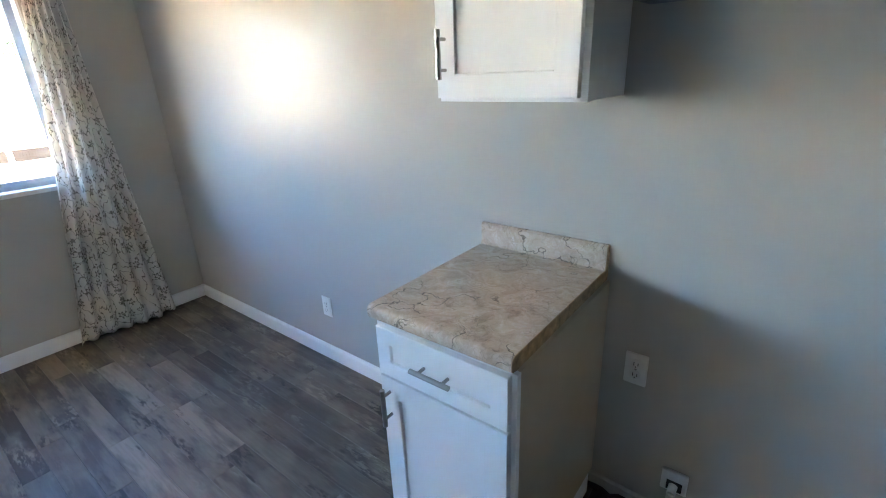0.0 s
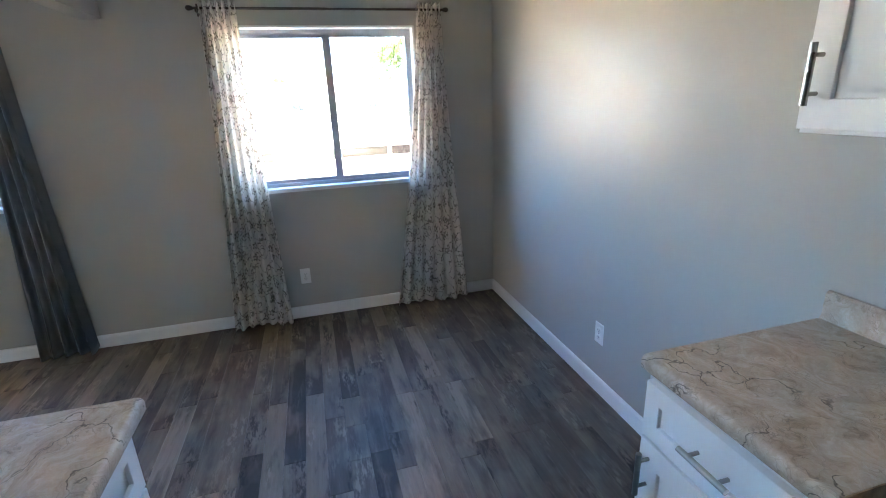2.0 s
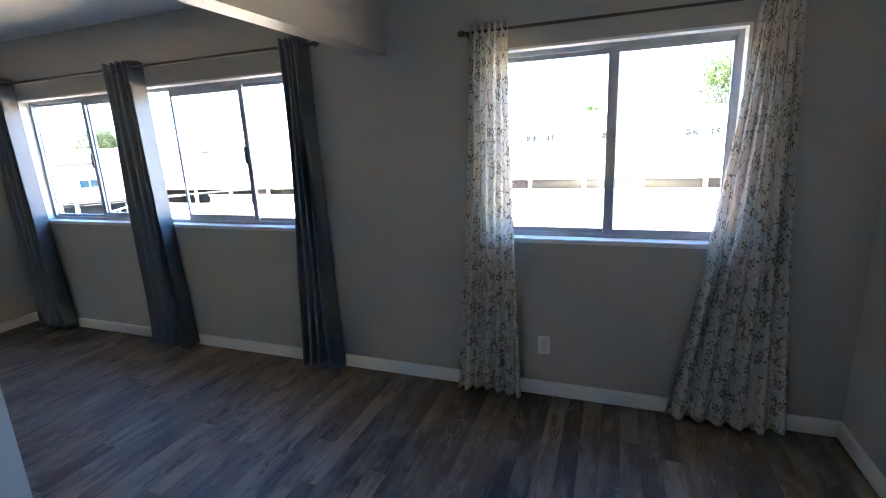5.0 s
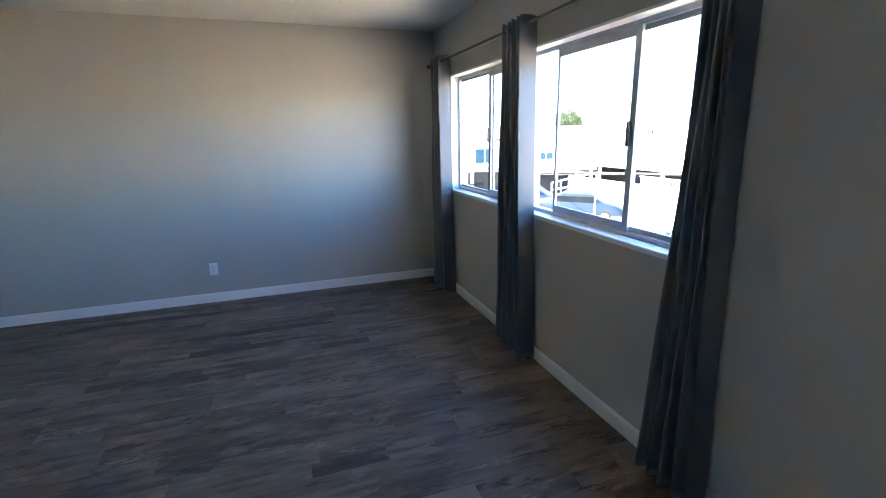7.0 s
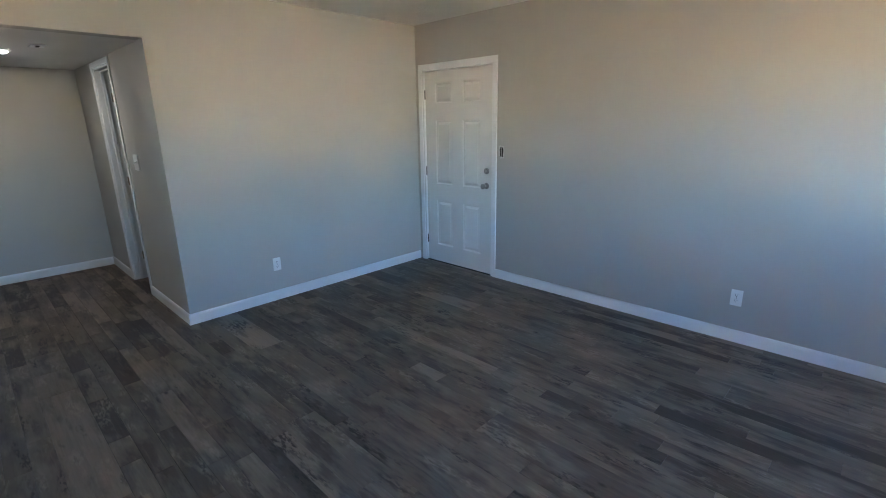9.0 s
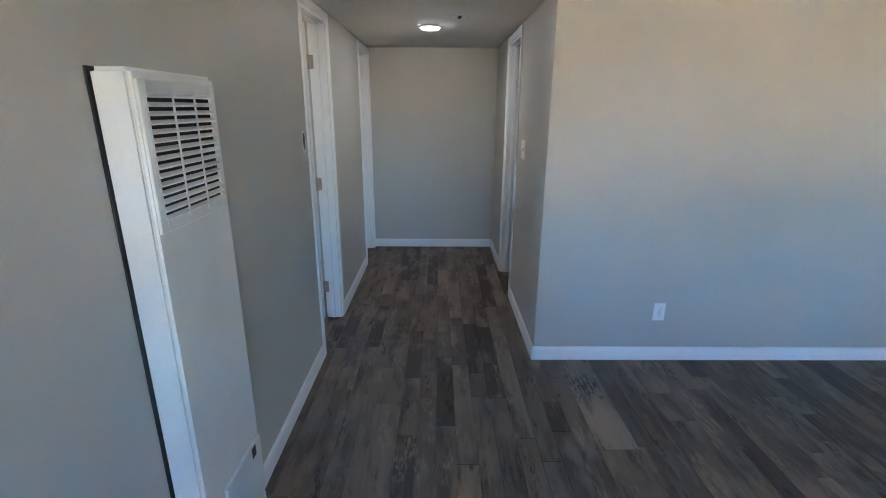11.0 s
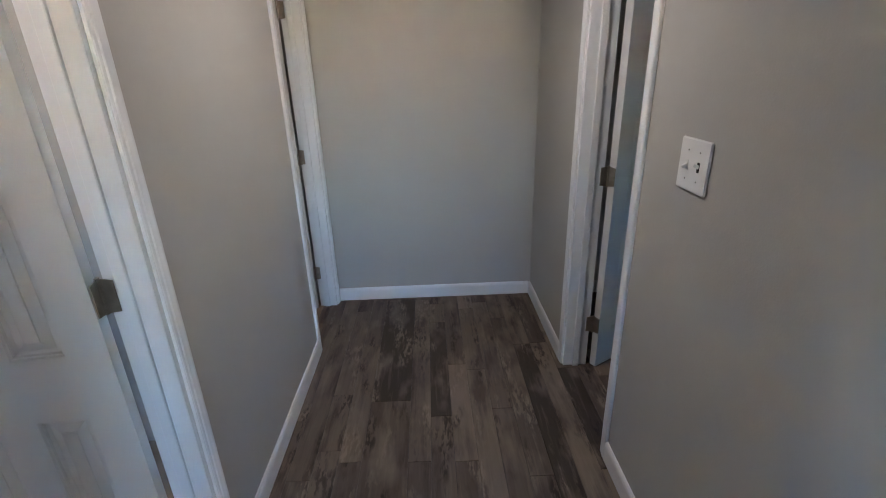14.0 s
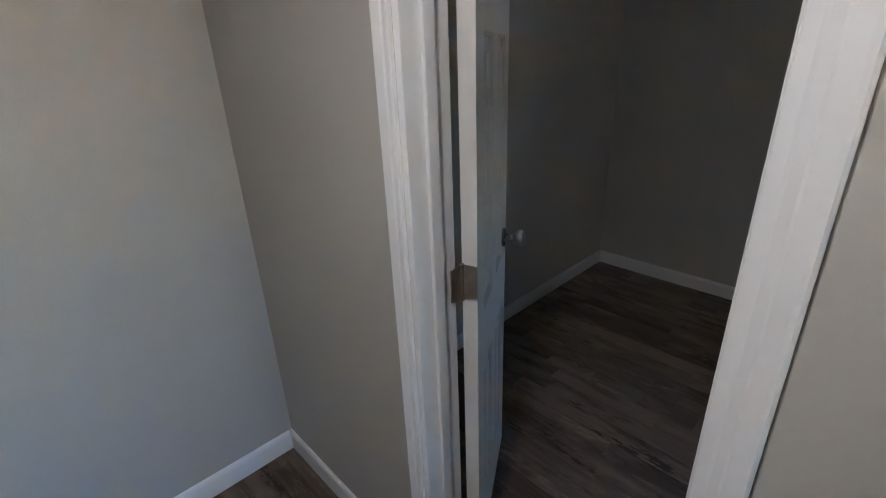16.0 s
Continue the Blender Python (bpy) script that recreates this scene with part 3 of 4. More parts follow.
def jamb_set(owner, x0, x1, z1, y0, y1, stop_y):
    """Lining of an opening with door stops."""
    for nm, b in (("jamb", (x0 - 0.001, y0, 0, x0 + 0.017, y1, z1)), ("jamb", (x1 - 0.017, y0, 0, x1 + 0.001, y1, z1)), ("head_jamb", (x0 + 0.017, y0, z1 - 0.017, x1 - 0.017, y1, z1 + 0.001))):
        part(nm, slab(*b, 0.0015, 1), TRIM, owner)
    for b in ((x0 + 0.017, stop_y, 0, x0 + 0.028, stop_y + 0.03, z1 - 0.017), (x1 - 0.028, stop_y, 0, x1 - 0.017, stop_y + 0.03, z1 - 0.017), (x0 + 0.028, stop_y, z1 - 0.028, x1 - 0.028, stop_y + 0.03, z1 - 0.017)):
        part("door_stop", slab(*b, 0.002, 1), TRIM, owner)


def hang(owner, leaf_w, m, hinge_metal):
    """A leaf in its own frame: hinge edge at x=0, opening width along +x; m places it in the owner."""
    leaf = part("leaf", door_leaf(leaf_w), DOORW, owner)
    leaf.matrix_basis = m
    for z in (0.24, 1.0, 1.79):
        h = part("hinge", hinge_mesh(92, 172), hinge_metal, leaf)
        h.matrix_basis = pose(-0.0035, 0.0, z)
    for side, yy in ((-1, 0.0), (1, 0.036)):
        k = part("knob", knob_mesh(side), NICKEL, leaf, "brushed nickel knob", True)
        k.matrix_basis = pose(leaf_w - 0.065, yy, 0.93)
    return leaf


# entry door, shut, hinged beside the corner
door_1 = thing("door_1", pose(0, 0, 0), "white six-panel entry door, shut, with nickel knob and deadbolt", "door", kind="structure")
jamb_set(door_1, *D1, DH, YS - 0.14, YS, YS - 0.085)
casing_set(door_1, *D1, DH, YS, 1)
leaf = part("leaf", door_leaf(D1[1] - D1[0] - 0.046, 2.014), DOORW, door_1)
leaf.matrix_basis = pose(D1[0] + 0.023, YS - 0.056, 0.008)
lw = D1[1] - D1[0] - 0.046
for z in (0.24, 1.0, 1.79):
    h = part("hinge", hinge_mesh(), BRONZE, leaf)
    h.matrix_basis = pose(lw + 0.002, 0.038, z, 0, 0, 135)
k = part("knob", knob_mesh(1), NICKEL, leaf, "brushed nickel door knob", True)
k.matrix_basis = pose(0.066, 0.036, 0.90)
bm = bmesh.new()
lathe(bm, ((0.031, 0), (0.031, 0.008), (0.026, 0.014), (0.012, 0.016), (0.011, 0.024)), Matrix.Rotation(radians(-90), 4, "X"))
box(bm, -0.004, 0.020, -0.014, 0.004, 0.032, 0.014)
k = part("deadbolt", bm, NICKEL, leaf, "brushed nickel deadbolt", True)
k.matrix_basis = pose(0.066, 0.036, 1.045)
part("threshold", slab(D1[0] + 0.017, YS - 0.13, -0.004, D1[1] - 0.017, YS - 0.004, 0.006, 0.002, 1), SLOT_SHADE, door_1, "dark worn threshold")

# hallway doors: two stand open into the rooms on the kitchen side, one into the bedroom
door_2 = thing("door_2", pose(0, 0, 0), "white six-panel narrow door standing wide open into a room", "door", kind="structure")
jamb_set(door_2, *D2, DH, YP, YPN, YP + 0.045)
casing_set(door_2, *D2, DH, YP, -1)
hang(door_2, 0.510, pose(D2[1] - 0.024, YPN + 0.012, 0.008, 0, 0, 97), HINGE)
door_3 = thing("door_3", pose(0, 0, 0), "white six-panel narrow door standing open at the hall end", "door", kind="structure")
jamb_set(door_3, *D3, DH, YP, YPN, YP + 0.045)
casing_set(door_3, *D3, DH, YP, -1)
hang(door_3, 0.500, pose(D3[1] - 0.024, YPN + 0.012, 0.008, 0, 0, 96), HINGE)
door_4 = thing("door_4", pose(0, 0, 0), "white six-panel narrow door open into the dark bedroom", "door", kind="structure")
jamb_set(door_4, *D4, DH, YHR - 0.12, YHR, YHR - 0.075)
casing_set(door_4, *D4, DH, YHR, 1)
leaf = part("leaf", door_leaf(0.545), DOORW, door_4)
leaf.matrix_basis = pose(D4[1] - 0.021, YHR - 0.136, 0.008, 0, 0, -58.5) @ pose(0.004, -0.036, 0)
for z in (0.24, 1.0, 1.79):
    h = part("hinge", hinge_mesh(-91, 149.5), HINGE, leaf)
    h.matrix_basis = pose(-0.0035, 0.036, z)
for side, yy in ((-1, 0.0), (1, 0.036)):
    k = part("knob", knob_mesh(side), NICKEL, leaf, "brushed nickel knob", True)
    k.matrix_basis = pose(0.468, yy, 0.93)


# ---------- windows ----------
def frame_rect(x0, x1, y0, y1, z0, z1, w, right=None, rail=None):
    """A rectangular frame in the plane of y and z: left stile w, right stile and rails as given."""
    right, rail = right or w, rail or w
    bm = bmesh.new()
    box(bm, x0, y0, z0, x1, y0 + w, z1)
    box(bm, x0, y1 - right, z0, x1, y1, z1)
    box(bm, x0, y0 + w, z0, x1, y1 - right, z0 + rail)
    box(bm, x0, y0 + w, z1 - rail, x1, y1 - right, z1)
    bmesh.ops.bevel(bm, geom=bm.edges[:], offset=0.0018, segments=1, affect="EDGES")
    return bm


def window(name, hole, sash, label, latch=None):
    """Sliding window in its opening; latch is the y of the catch on the inner sash."""
    y0, y1, z0, z1 = hole
    ob = thing(name, pose(0, 0, 0), label, "window", kind="structure")
    xo = XW - 0.118
    part("window_frame", frame_rect(xo, xo + 0.045, y0 + 0.012, y1 - 0.012, z0 + 0.012, z1 - 0.012, 0.026), ALU, ob)
    # painted lining and a slightly proud sill
    part("reveal", slab(xo + 0.045, y0 - 0.002, z0 + 0.016, XW + 0.002, y0 + 0.012, z1, 0.001, 1), TRIM, ob)
    part("reveal", slab(xo + 0.045, y1 - 0.012, z0 + 0.016, XW + 0.002, y1 + 0.002, z1, 0.001, 1), TRIM, ob)
    part("reveal", slab(xo + 0.045, y0 + 0.012, z1 - 0.012, XW + 0.002, y1 - 0.012, z1 + 0.002, 0.001, 1), TRIM, ob)
    part("window_sill", slab(xo + 0.02, y0 - 0.012, z0 - 0.012, XW + 0.016, y1 + 0.012, z0 + 0.014, 0.004, 2), TRIM, ob, "white painted window sill")
    for k, (a, b, wl, wr, wz) in enumerate(sash):
        xs = xo + 0.006 + 0.020 * k
        s = part("sash", frame_rect(xs, xs + 0.017, a, b, z0 + 0.036, z1 - 0.036, wl, wr, wz), ALU, ob)
        bm = bmesh.new()
        box(bm, xs + 0.006, a + 0.02, z0 + 0.056, xs + 0.010, b - 0.02, z1 - 0.056)
        p = part("pane", bm, GLASS, s)
        p.visible_shadow = False
        if k == 1 and latch is not None:
            part("latch", slab(xs + 0.017, latch - 0.011, 1.44, xs + 0.034, latch + 0.011, 1.56, 0.004, 2), BRONZE, s)
    return ob


window("window_1", WIN[0], ((-0.400, 0.245, 0.026, 0.050, 0.026), (0.190, 0.775, 0.050, 0.026, 0.026)), "aluminium sliding window over the dining area, blown-out daylight")
window("window_2", WIN[1], ((-2.235, -1.715, 0.030, 0.024, 0.026), (-2.877, -2.195, 0.022, 0.042, 0.044)), "wide aluminium sliding window, sash partly slid open", -2.228)
window("window_3", WIN[2], ((-4.490, -3.800, 0.018, 0.030, 0.022), (-3.850, -3.265, 0.040, 0.024, 0.044)), "aluminium sliding window near the living room corner", -3.832)


# Made-up windows, out of view, that let daylight into the bedroom and side room.
for nm, xa, yy, zz, w, wh in (("window_4", 2.30, YS - 0.10, 1.05, 0.32, 0.40), ("window_5", 2.62, YN + 0.06, 0.90, 0.54, 1.30)):
    ob = thing(nm, pose(xa, yy, zz), "unseen small aluminium window added to light a side room", "window", kind="structure")
    fr = part("window_frame", frame_rect(0, 0.04, 0, w, 0, wh, 0.03), ALU, ob)
    fr.matrix_basis = pose(0, 0.04, 0, 0, 0, -90)

# ---------- curtains and rods ----------
def curtain(name, top, bottom, folds, depth, x_base, z_top, z_bot, material, label, seed, grommets=False, lean=0.0, belly=0.0, panel=False):
    """Hanging cloth: (y0, y1) at the rod and at the hem, with irregular vertical folds and an uneven hem."""
    rnd = random.Random(seed)
    phase = [rnd.uniform(0, 6.28) for _ in range(4)]
    nu, nv = folds * 18, 44
    bm = bmesh.new()
    uvl = bm.loops.layers.uv.new("UVMap")
    grid, cloth = [], 1.9 * max(top[1] - top[0], 0.55 * (bottom[1] - bottom[0]))
    for j in range(nv + 1):
        v = j / nv
        s = v ** (1.9 if panel else 1.25)
        row = []
        for i in range(nu + 1):
            u = i / nu
            uu = u + 0.018 * math.sin(5.1 * u + phase[0] + 2.0 * v) + 0.012 * math.sin(11 * u + phase[1] - 1.4 * v)
            uy = uu if not panel else (uu / 0.56 * 0.97 if uu < 0.56 else 0.97 + 0.03 * (uu - 0.56) / 0.44)
            y = (top[0] + (bottom[0] - top[0]) * s) * (1 - uy) + (top[1] + (bottom[1] - top[1]) * s) * uy
            if panel:
                cyc = uu / 0.56 * (folds - 1) if uu < 0.56 else folds - 1 + 0.55 * (uu - 0.56) / 0.44
                wave = math.sin(2 * math.pi * cyc + 0.3 * math.sin(2.2 * v + phase[3]) * (1 - u))
                wave = math.copysign(abs(wave) ** 0.65, wave)
            else:
                wave = math.sin(2 * math.pi * folds * uu + phase[2] + 0.5 * math.sin(2.2 * v + phase[3]))
                wave = math.copysign(abs(wave) ** 0.8, wave)
            amp = depth * (0.75 + 0.45 * v + 0.25 * math.sin(7 * u + phase[1]))
            x = x_base + amp * wave + lean * v + belly * math.sin(math.pi * v) + 0.006 * math.sin(9 * v + 13 * u + phase[0])
            if panel and uu > 0.56:
                w = (uu - 0.56) / 0.44
                x = (x_base + 0.030 + lean * v) * (1 - w) + (XW + 0.022) * w
            x = max(x, XW + 0.020)
            z = z_top + (z_bot - z_top) * v + (0.012 * math.sin(8 * u + phase[3]) * v) + (0.006 * wave if j == 0 else 0)
            row.append((bm.verts.new((x, y, max(z, 0.004))), (u * cloth * 1.6, v * (z_top - z_bot))))
        grid.append(row)
    for j in range(nv):
        for i in range(nu):
            q = (grid[j][i], grid[j][i + 1], grid[j + 1][i + 1], grid[j + 1][i])
            f = bm.faces.new([p[0] for p in q])
            for lp, p in zip(f.loops, q):
                lp[uvl].uv = p[1]
    ob = thing(name, pose(0, 0, 0), label, "curtain")
    cl = part("cloth", bm, material, ob, smooth=True)
    sol = cl.modifiers.new("thickness", "SOLIDIFY")
    sol.thickness = 0.0012
    if grommets:
        for u in (0.28, 0.92):
            y = top[0] + (top[1] - top[0]) * u
            bm = bmesh.new()
            prev = None
            rings = []
            for a in range(16):
                ca, sa = math.cos(a * math.pi / 8), math.sin(a * math.pi / 8)
                rings.append([bm.verts.new((0.020 * ca + 0.0045 * ca * math.cos(c * math.pi / 3), 0.0045 * math.sin(c * math.pi / 3), 0.020 * sa + 0.0045 * sa * math.cos(c * math.pi / 3))) for c in range(6)])
            for a in range(16):
                for c in range(6):
                    bm.faces.new((rings[a][c], rings[a][(c + 1) % 6], rings[(a + 1) % 16][(c + 1) % 6], rings[(a + 1) % 16][c]))
            g = part("grommet", bm, NICKEL, ob, "metal grommet ring", True)
            g.matrix_basis = pose(x_base, y, z_top - 0.035)
    return ob


def curtain_rod(name, y0, y1, x, z, r, metal, label, brackets):
    ob = thing(name, pose(0, 0, 0), label, "curtain rod")
    bm = bmesh.new()
    rod(bm, (x, y0, z), (x, y1, z), r)
    part("pole", bm, metal, ob, smooth=True)
    bm = bmesh.new()
    rod(bm, (x, y0 + 0.3, z), (x, (y0 + y1) / 2, z), r * 1.18)
    part("outer_pole", bm, metal, ob, smooth=True)
    for y, s in ((y0, -1), (y1, 1)):
        bm = bmesh.new()
        lathe(bm, ((r * 1.1, 0), (r * 1.5, 0.006), (r * 2.0, 0.016), (r * 2.2, 0.026), (r * 1.6, 0.036), (r * 0.6, 0.041)), Matrix.Translation((x, y, z)) @ Matrix.Rotation(radians(-90 * s), 4, "X"))
        part("finial", bm, metal, ob, smooth=True)
    for y in brackets:
        bm = bmesh.new()
        box(bm, XW, y - 0.010, z - 0.035, XW + 0.004, y + 0.010, z + 0.035)
        box(bm, XW + 0.004, y - 0.005, z - 0.022, x, y + 0.005, z - 0.012)
        box(bm, x - 0.012, y - 0.005, z - 0.022, x + 0.012, y + 0.005, z - r)
        part("bracket", bm, metal, ob)
    return ob


curtain_rod("curtain_rod", -4.83, -1.47, XW + 0.095, 2.135, 0.0095, BRONZE, "long dark metal curtain rod over the living room windows", (-4.72, -3.16, -1.58))
curtain_rod("curtain_rod", -0.53, 0.985, XW + 0.075, 2.090, 0.007, BRONZE, "thin dark metal curtain rod over the dining window", (-0.515, 0.965))
G = "grey living room curtains"
for k, (tp, bt) in enumerate((((-4.76, -4.47), (-4.78, -4.36)), ((-3.27, -2.97), (-3.31, -2.88)), ((-1.705, -1.550), (-1.815, -1.505)))):
    c = curtain("blackout_curtain", tp, bt, 5, 0.020, XW + 0.100, 2.180, 0.016, CLOTH, "charcoal grey blackout curtain with metal grommets, hanging to the floor", 11 + k, True, panel=True)
    tagged(c, group=G)
for k, (tp, bt) in enumerate((((-0.500, -0.290), (-0.640, -0.240)), ((0.800, 0.965), (0.540, 1.105)))):
    c = curtain("sheer_curtain", tp, bt, 6, 0.022, XW + 0.078, 2.125, 0.016, FLORAL, "off-white sheer curtain printed with grey-green flowers and vines", 31 + k)
    tagged(c, group="floral dining curtains")


# ---------- kitchen ----------
def bar_handle(length, vertical, parent, place):
    bm = bmesh.new()
    h = length / 2
    rod(bm, (-h, -0.030, 0), (h, -0.030, 0), 0.0072, 12)
    for x in (-h * 0.62, h * 0.62):
        rod(bm, (x, 0, 0), (x, -0.030, 0), 0.0048, 10)
    ob = part("handle", bm, NICKEL, parent, "brushed nickel bar handle", True)
    ob.matrix_basis = place @ pose(0, 0, 0, 0, 90 if vertical else 0, 0)
    return ob


def shaker_front(w, h, rail=0.062, th=0.019):
    """Shaker door or drawer front in the plane of x and z, face towards -y."""
    bm = bmesh.new()
    e, r = 0.0015, rail
    rings = []
    for inset, y in ((0, 0.0), (0, -th + e), (e, -th), (r - e, -th), (r, -th + e), (r + 0.0015, -th + 0.009)):
        rings.append([bm.verts.new(q) for q in ((inset, y, inset), (w - inset, y, inset), (w - inset, y, h - inset), (inset, y, h - inset))])
    for p, q in zip(rings, rings[1:]):
        for i in range(4):
            j = (i + 1) % 4
            bm.faces.new((p[i], p[j], q[j], q[i]))
    bm.faces.new(rings[0][::-1])
    bm.faces.new(rings[-1])
    return bm


def base_cabinet(place, w, label, drawer=True, handle_left=True, side_mat=CABW):
    ob = thing("base_cabinet", place, label, "cabinet")
    bm = bmesh.new()
    box(bm, 0, 0, 0.10, w, 0.575, 0.868)
    part("body", bm, side_mat, ob)
    part("toe_kick", slab(0.002, 0.07, 0.0, w - 0.002, 0.55, 0.10, 0.002, 1), CABW, ob)
    part("face_frame", slab(-0.0015, -0.018, 0.10, w + 0.0015, -0.0005, 0.868, 0.001, 1), CABW, ob)
    dz = 0.706 if drawer else 0.855
    if drawer:
        f = part("drawer_front", shaker_front(w - 0.024, 0.152, 0.048), CABW, ob)
        f.matrix_basis = pose(0.012, -0.019, 0.714)
        bar_handle(0.125, False, f, pose((w - 0.024) / 2, -0.019, 0.080))
    d = part("cabinet_door", shaker_front(w - 0.024, dz - 0.112, 0.066), CABW, ob)
    d.matrix_basis = pose(0.012, -0.019, 0.112)
    bar_handle(0.125, True, d, pose(0.034 if handle_left else w - 0.058, -0.019, dz - 0.112 - 0.085))
    return ob


def wall_cabinet(place, w, h, label, handle_left=True, deep=0.245):
    ob = thing("wall_cabinet", place, label, "cabinet")
    bm = bmesh.new()
    box(bm, 0, 0, 0.0, w, deep, h)
    part("body", bm, CABW, ob)
    part("face_frame", slab(-0.0015, -0.018, -0.002, w + 0.0015, -0.0005, h, 0.001, 1), CABW, ob)
    d = part("cabinet_door", shaker_front(w - 0.020, h - 0.014), CABW, ob)
    d.matrix_basis = pose(0.004 if handle_left else 0.016, -0.019, 0.008)
    bar_handle(0.125, True, d, pose(0.030 if handle_left else w - 0.050, -0.019, 0.112))
    return ob


def countertop(name, x0, x1, y_wall, depth, sgn, label, raw_end):
    """Post-formed laminate top with a rounded front edge and an upstand at the wall; sgn is the way from wall to room."""
    prof = [(0.0, 0.872), (0.0, 0.985), (0.006, 0.992), (0.016, 0.992), (0.022, 0.985), (0.022, 0.922), (0.028, 0.912), (depth - 0.012, 0.912),
            (depth - 0.004, 0.908), (depth, 0.900), (depth, 0.880), (depth - 0.004, 0.873), (depth - 0.02, 0.870)]
    bm = bmesh.new()
    ends = [[bm.verts.new((x, y_wall + sgn * (0.001 + d), z)) for d, z in prof] for x in (x0, x1)]
    n = len(prof)
    for i in range(n):
        j = (i + 1) % n
        bm.faces.new((ends[0][i], ends[0][j], ends[1][j], ends[1][i]))
    bm.faces.new(ends[0])
    bm.faces.new(ends[1][::-1])
    ob = tagged(part(name, bm, LAM, smooth=True), label, "countertop")
    if raw_end:
        bm = bmesh.new()
        a = [bm.verts.new((x1 + 0.0008, y_wall + sgn * (0.001 + d), z)) for d, z in prof]
        b = [bm.verts.new((x1 + 0.0030, y_wall + sgn * (0.001 + d), z)) for d, z in prof]
        for i in range(n):
            j = (i + 1) % n
            bm.faces.new((a[i], a[j], b[j], b[i]))
        bm.faces.new(a)
        bm.faces.new(b[::-1])
        part("raw_edge", bm, RAWBOARD, ob, "bare brown particle board end")
    else:
        bm = bmesh.new()
        a = [bm.verts.new((x0 - 0.0022, y_wall + sgn * (0.001 + d), z)) for d, z in prof]
        b = [bm.verts.new((x0 - 0.0006, y_wall + sgn * (0.001 + d), z)) for d, z in prof]
        for i in range(n):
            j = (i + 1) % n
            bm.faces.new((a[i], a[j], b[j], b[i]))
        bm.faces.new(a)
        bm.faces.new(b[::-1])
        part("end_cap", bm, LAM, ob)
    return ob


base_cabinet(pose(-0.862, 0.789, 0), 0.442, "white shaker base cabinet with drawer, cream unpainted side", True, True, CABSIDE)
countertop("countertop", -0.890, -0.432, YN, 0.602, -1, "beige marbled laminate countertop with backsplash and raw end", True)
wall_cabinet(pose(-0.864, YN - 0.246, 1.430), 0.432, 0.76, "white shaker wall cabinet with nickel handle", True)
G = "kitchen base cabinets along the partition"
for k in range(3):
    c = base_cabinet(pose(-0.62 + 0.45 * k, YPN + 0.577, 0, 0, 0, 180), 0.448, "white shaker base cabinet under the long counter", True, k % 2 == 0)
    tagged(c, group=G)
countertop("countertop", -1.106, 0.30, YPN, 0.635, 1, "beige marbled laminate countertop along the partition", False)
for k in range(3):
    c = wall_cabinet(pose(-0.729 + 0.45 * k, YPN + 0.246, 1.465, 0, 0, 180), 0.448, 0.72, "white shaker wall cabinet on the partition", k % 2 == 0)
    tagged(c, group="kitchen wall cabinets on the partition")
hood = thing("range_hood", pose(-0.389, YN - 0.001, 1.646), "dark slim range hood under the ceiling line", "range hood")
bm = bmesh.new()
vs = [bm.verts.new(v) for v in ((0, 0, 0), (0.76, 0, 0), (0.76, -0.50, 0), (0, -0.50, 0), (0, 0, 0.14), (0.76, 0, 0.14), (0.76, -0.42, 0.14), (0, -0.42, 0.14), (0.76, -0.50, 0.05), (0, -0.50, 0.05))]
for q in ((0, 1, 2, 3), (4, 7, 6, 5), (3, 2, 8, 9), (9, 8, 6, 7), (0, 4, 5, 1), (0, 3, 9, 7, 4), (1, 5, 6, 8, 2)):
    bm.faces.new([vs[i] for i in q])
part("canopy", bm, DARKHOOD, hood)


# ---------- electrical plates and holes ----------
def duplex_outlet(place, label="white duplex outlet with cover plate"):
    """Wall outlet facing -y, centre at the origin."""
    ob = thing("wall_outlet", place, label, "outlet", "wall outlets")
    part("cover_plate", bevelled((0.071, 0.006, 0.116), 0.0025, 2, (0, -0.003, 0)), PLATE, ob)
    for z in (-0.020, 0.020):
        bm = bmesh.new()
        lathe(bm, ((0.0168, 0.0), (0.0168, 0.0085), (0.0155, 0.0095)), Matrix.Translation((0, 0, z)) @ Matrix.Rotation(radians(90), 4, "X"), 20)
        r = part("receptacle", bm, PLATE, ob, smooth=True)
        for dx, hh in ((-0.0064, 0.0085), (0.0064, 0.0065)):
            part("slot", slab(dx - 0.0012, -0.0100, z - 0.001 - hh / 2, dx + 0.0012, -0.0088, z - 0.001 + hh / 2 + 0.004, 0.0003, 1), SLOT_SHADE, r)
        part("ground_hole", slab(-0.0022, -0.0100, z - 0.0115, 0.0022, -0.0088, z - 0.0072, 0.0006, 1), SLOT_SHADE, r)
    bm = bmesh.new()
    rod(bm, (0, 0, 0), (0, -0.0072, 0), 0.0035, 10)
    part("screw", bm, NICKEL, ob)
    return ob


out_a = duplex_outlet(pose(-1.915, YN, 0.338))
for m in (pose(-0.310, YN, 0.583), pose(XW, -0.115, 0.325, 0, 0, 90), pose(-1.205, YS, 0.322, 0, 0, 180), pose(XE, -3.235, 0.328, 0, 0, -90)):
    copy_thing(out_a, m)

sw = thing("light_switch", pose(2.706, YHR, 1.240, 0, 0, 180), "white two-gang toggle switch plate, one up one down", "light switch")
part("cover_plate", bevelled((0.134, 0.007, 0.132), 0.003, 2, (0, -0.0035, 0)), PLATE, sw)
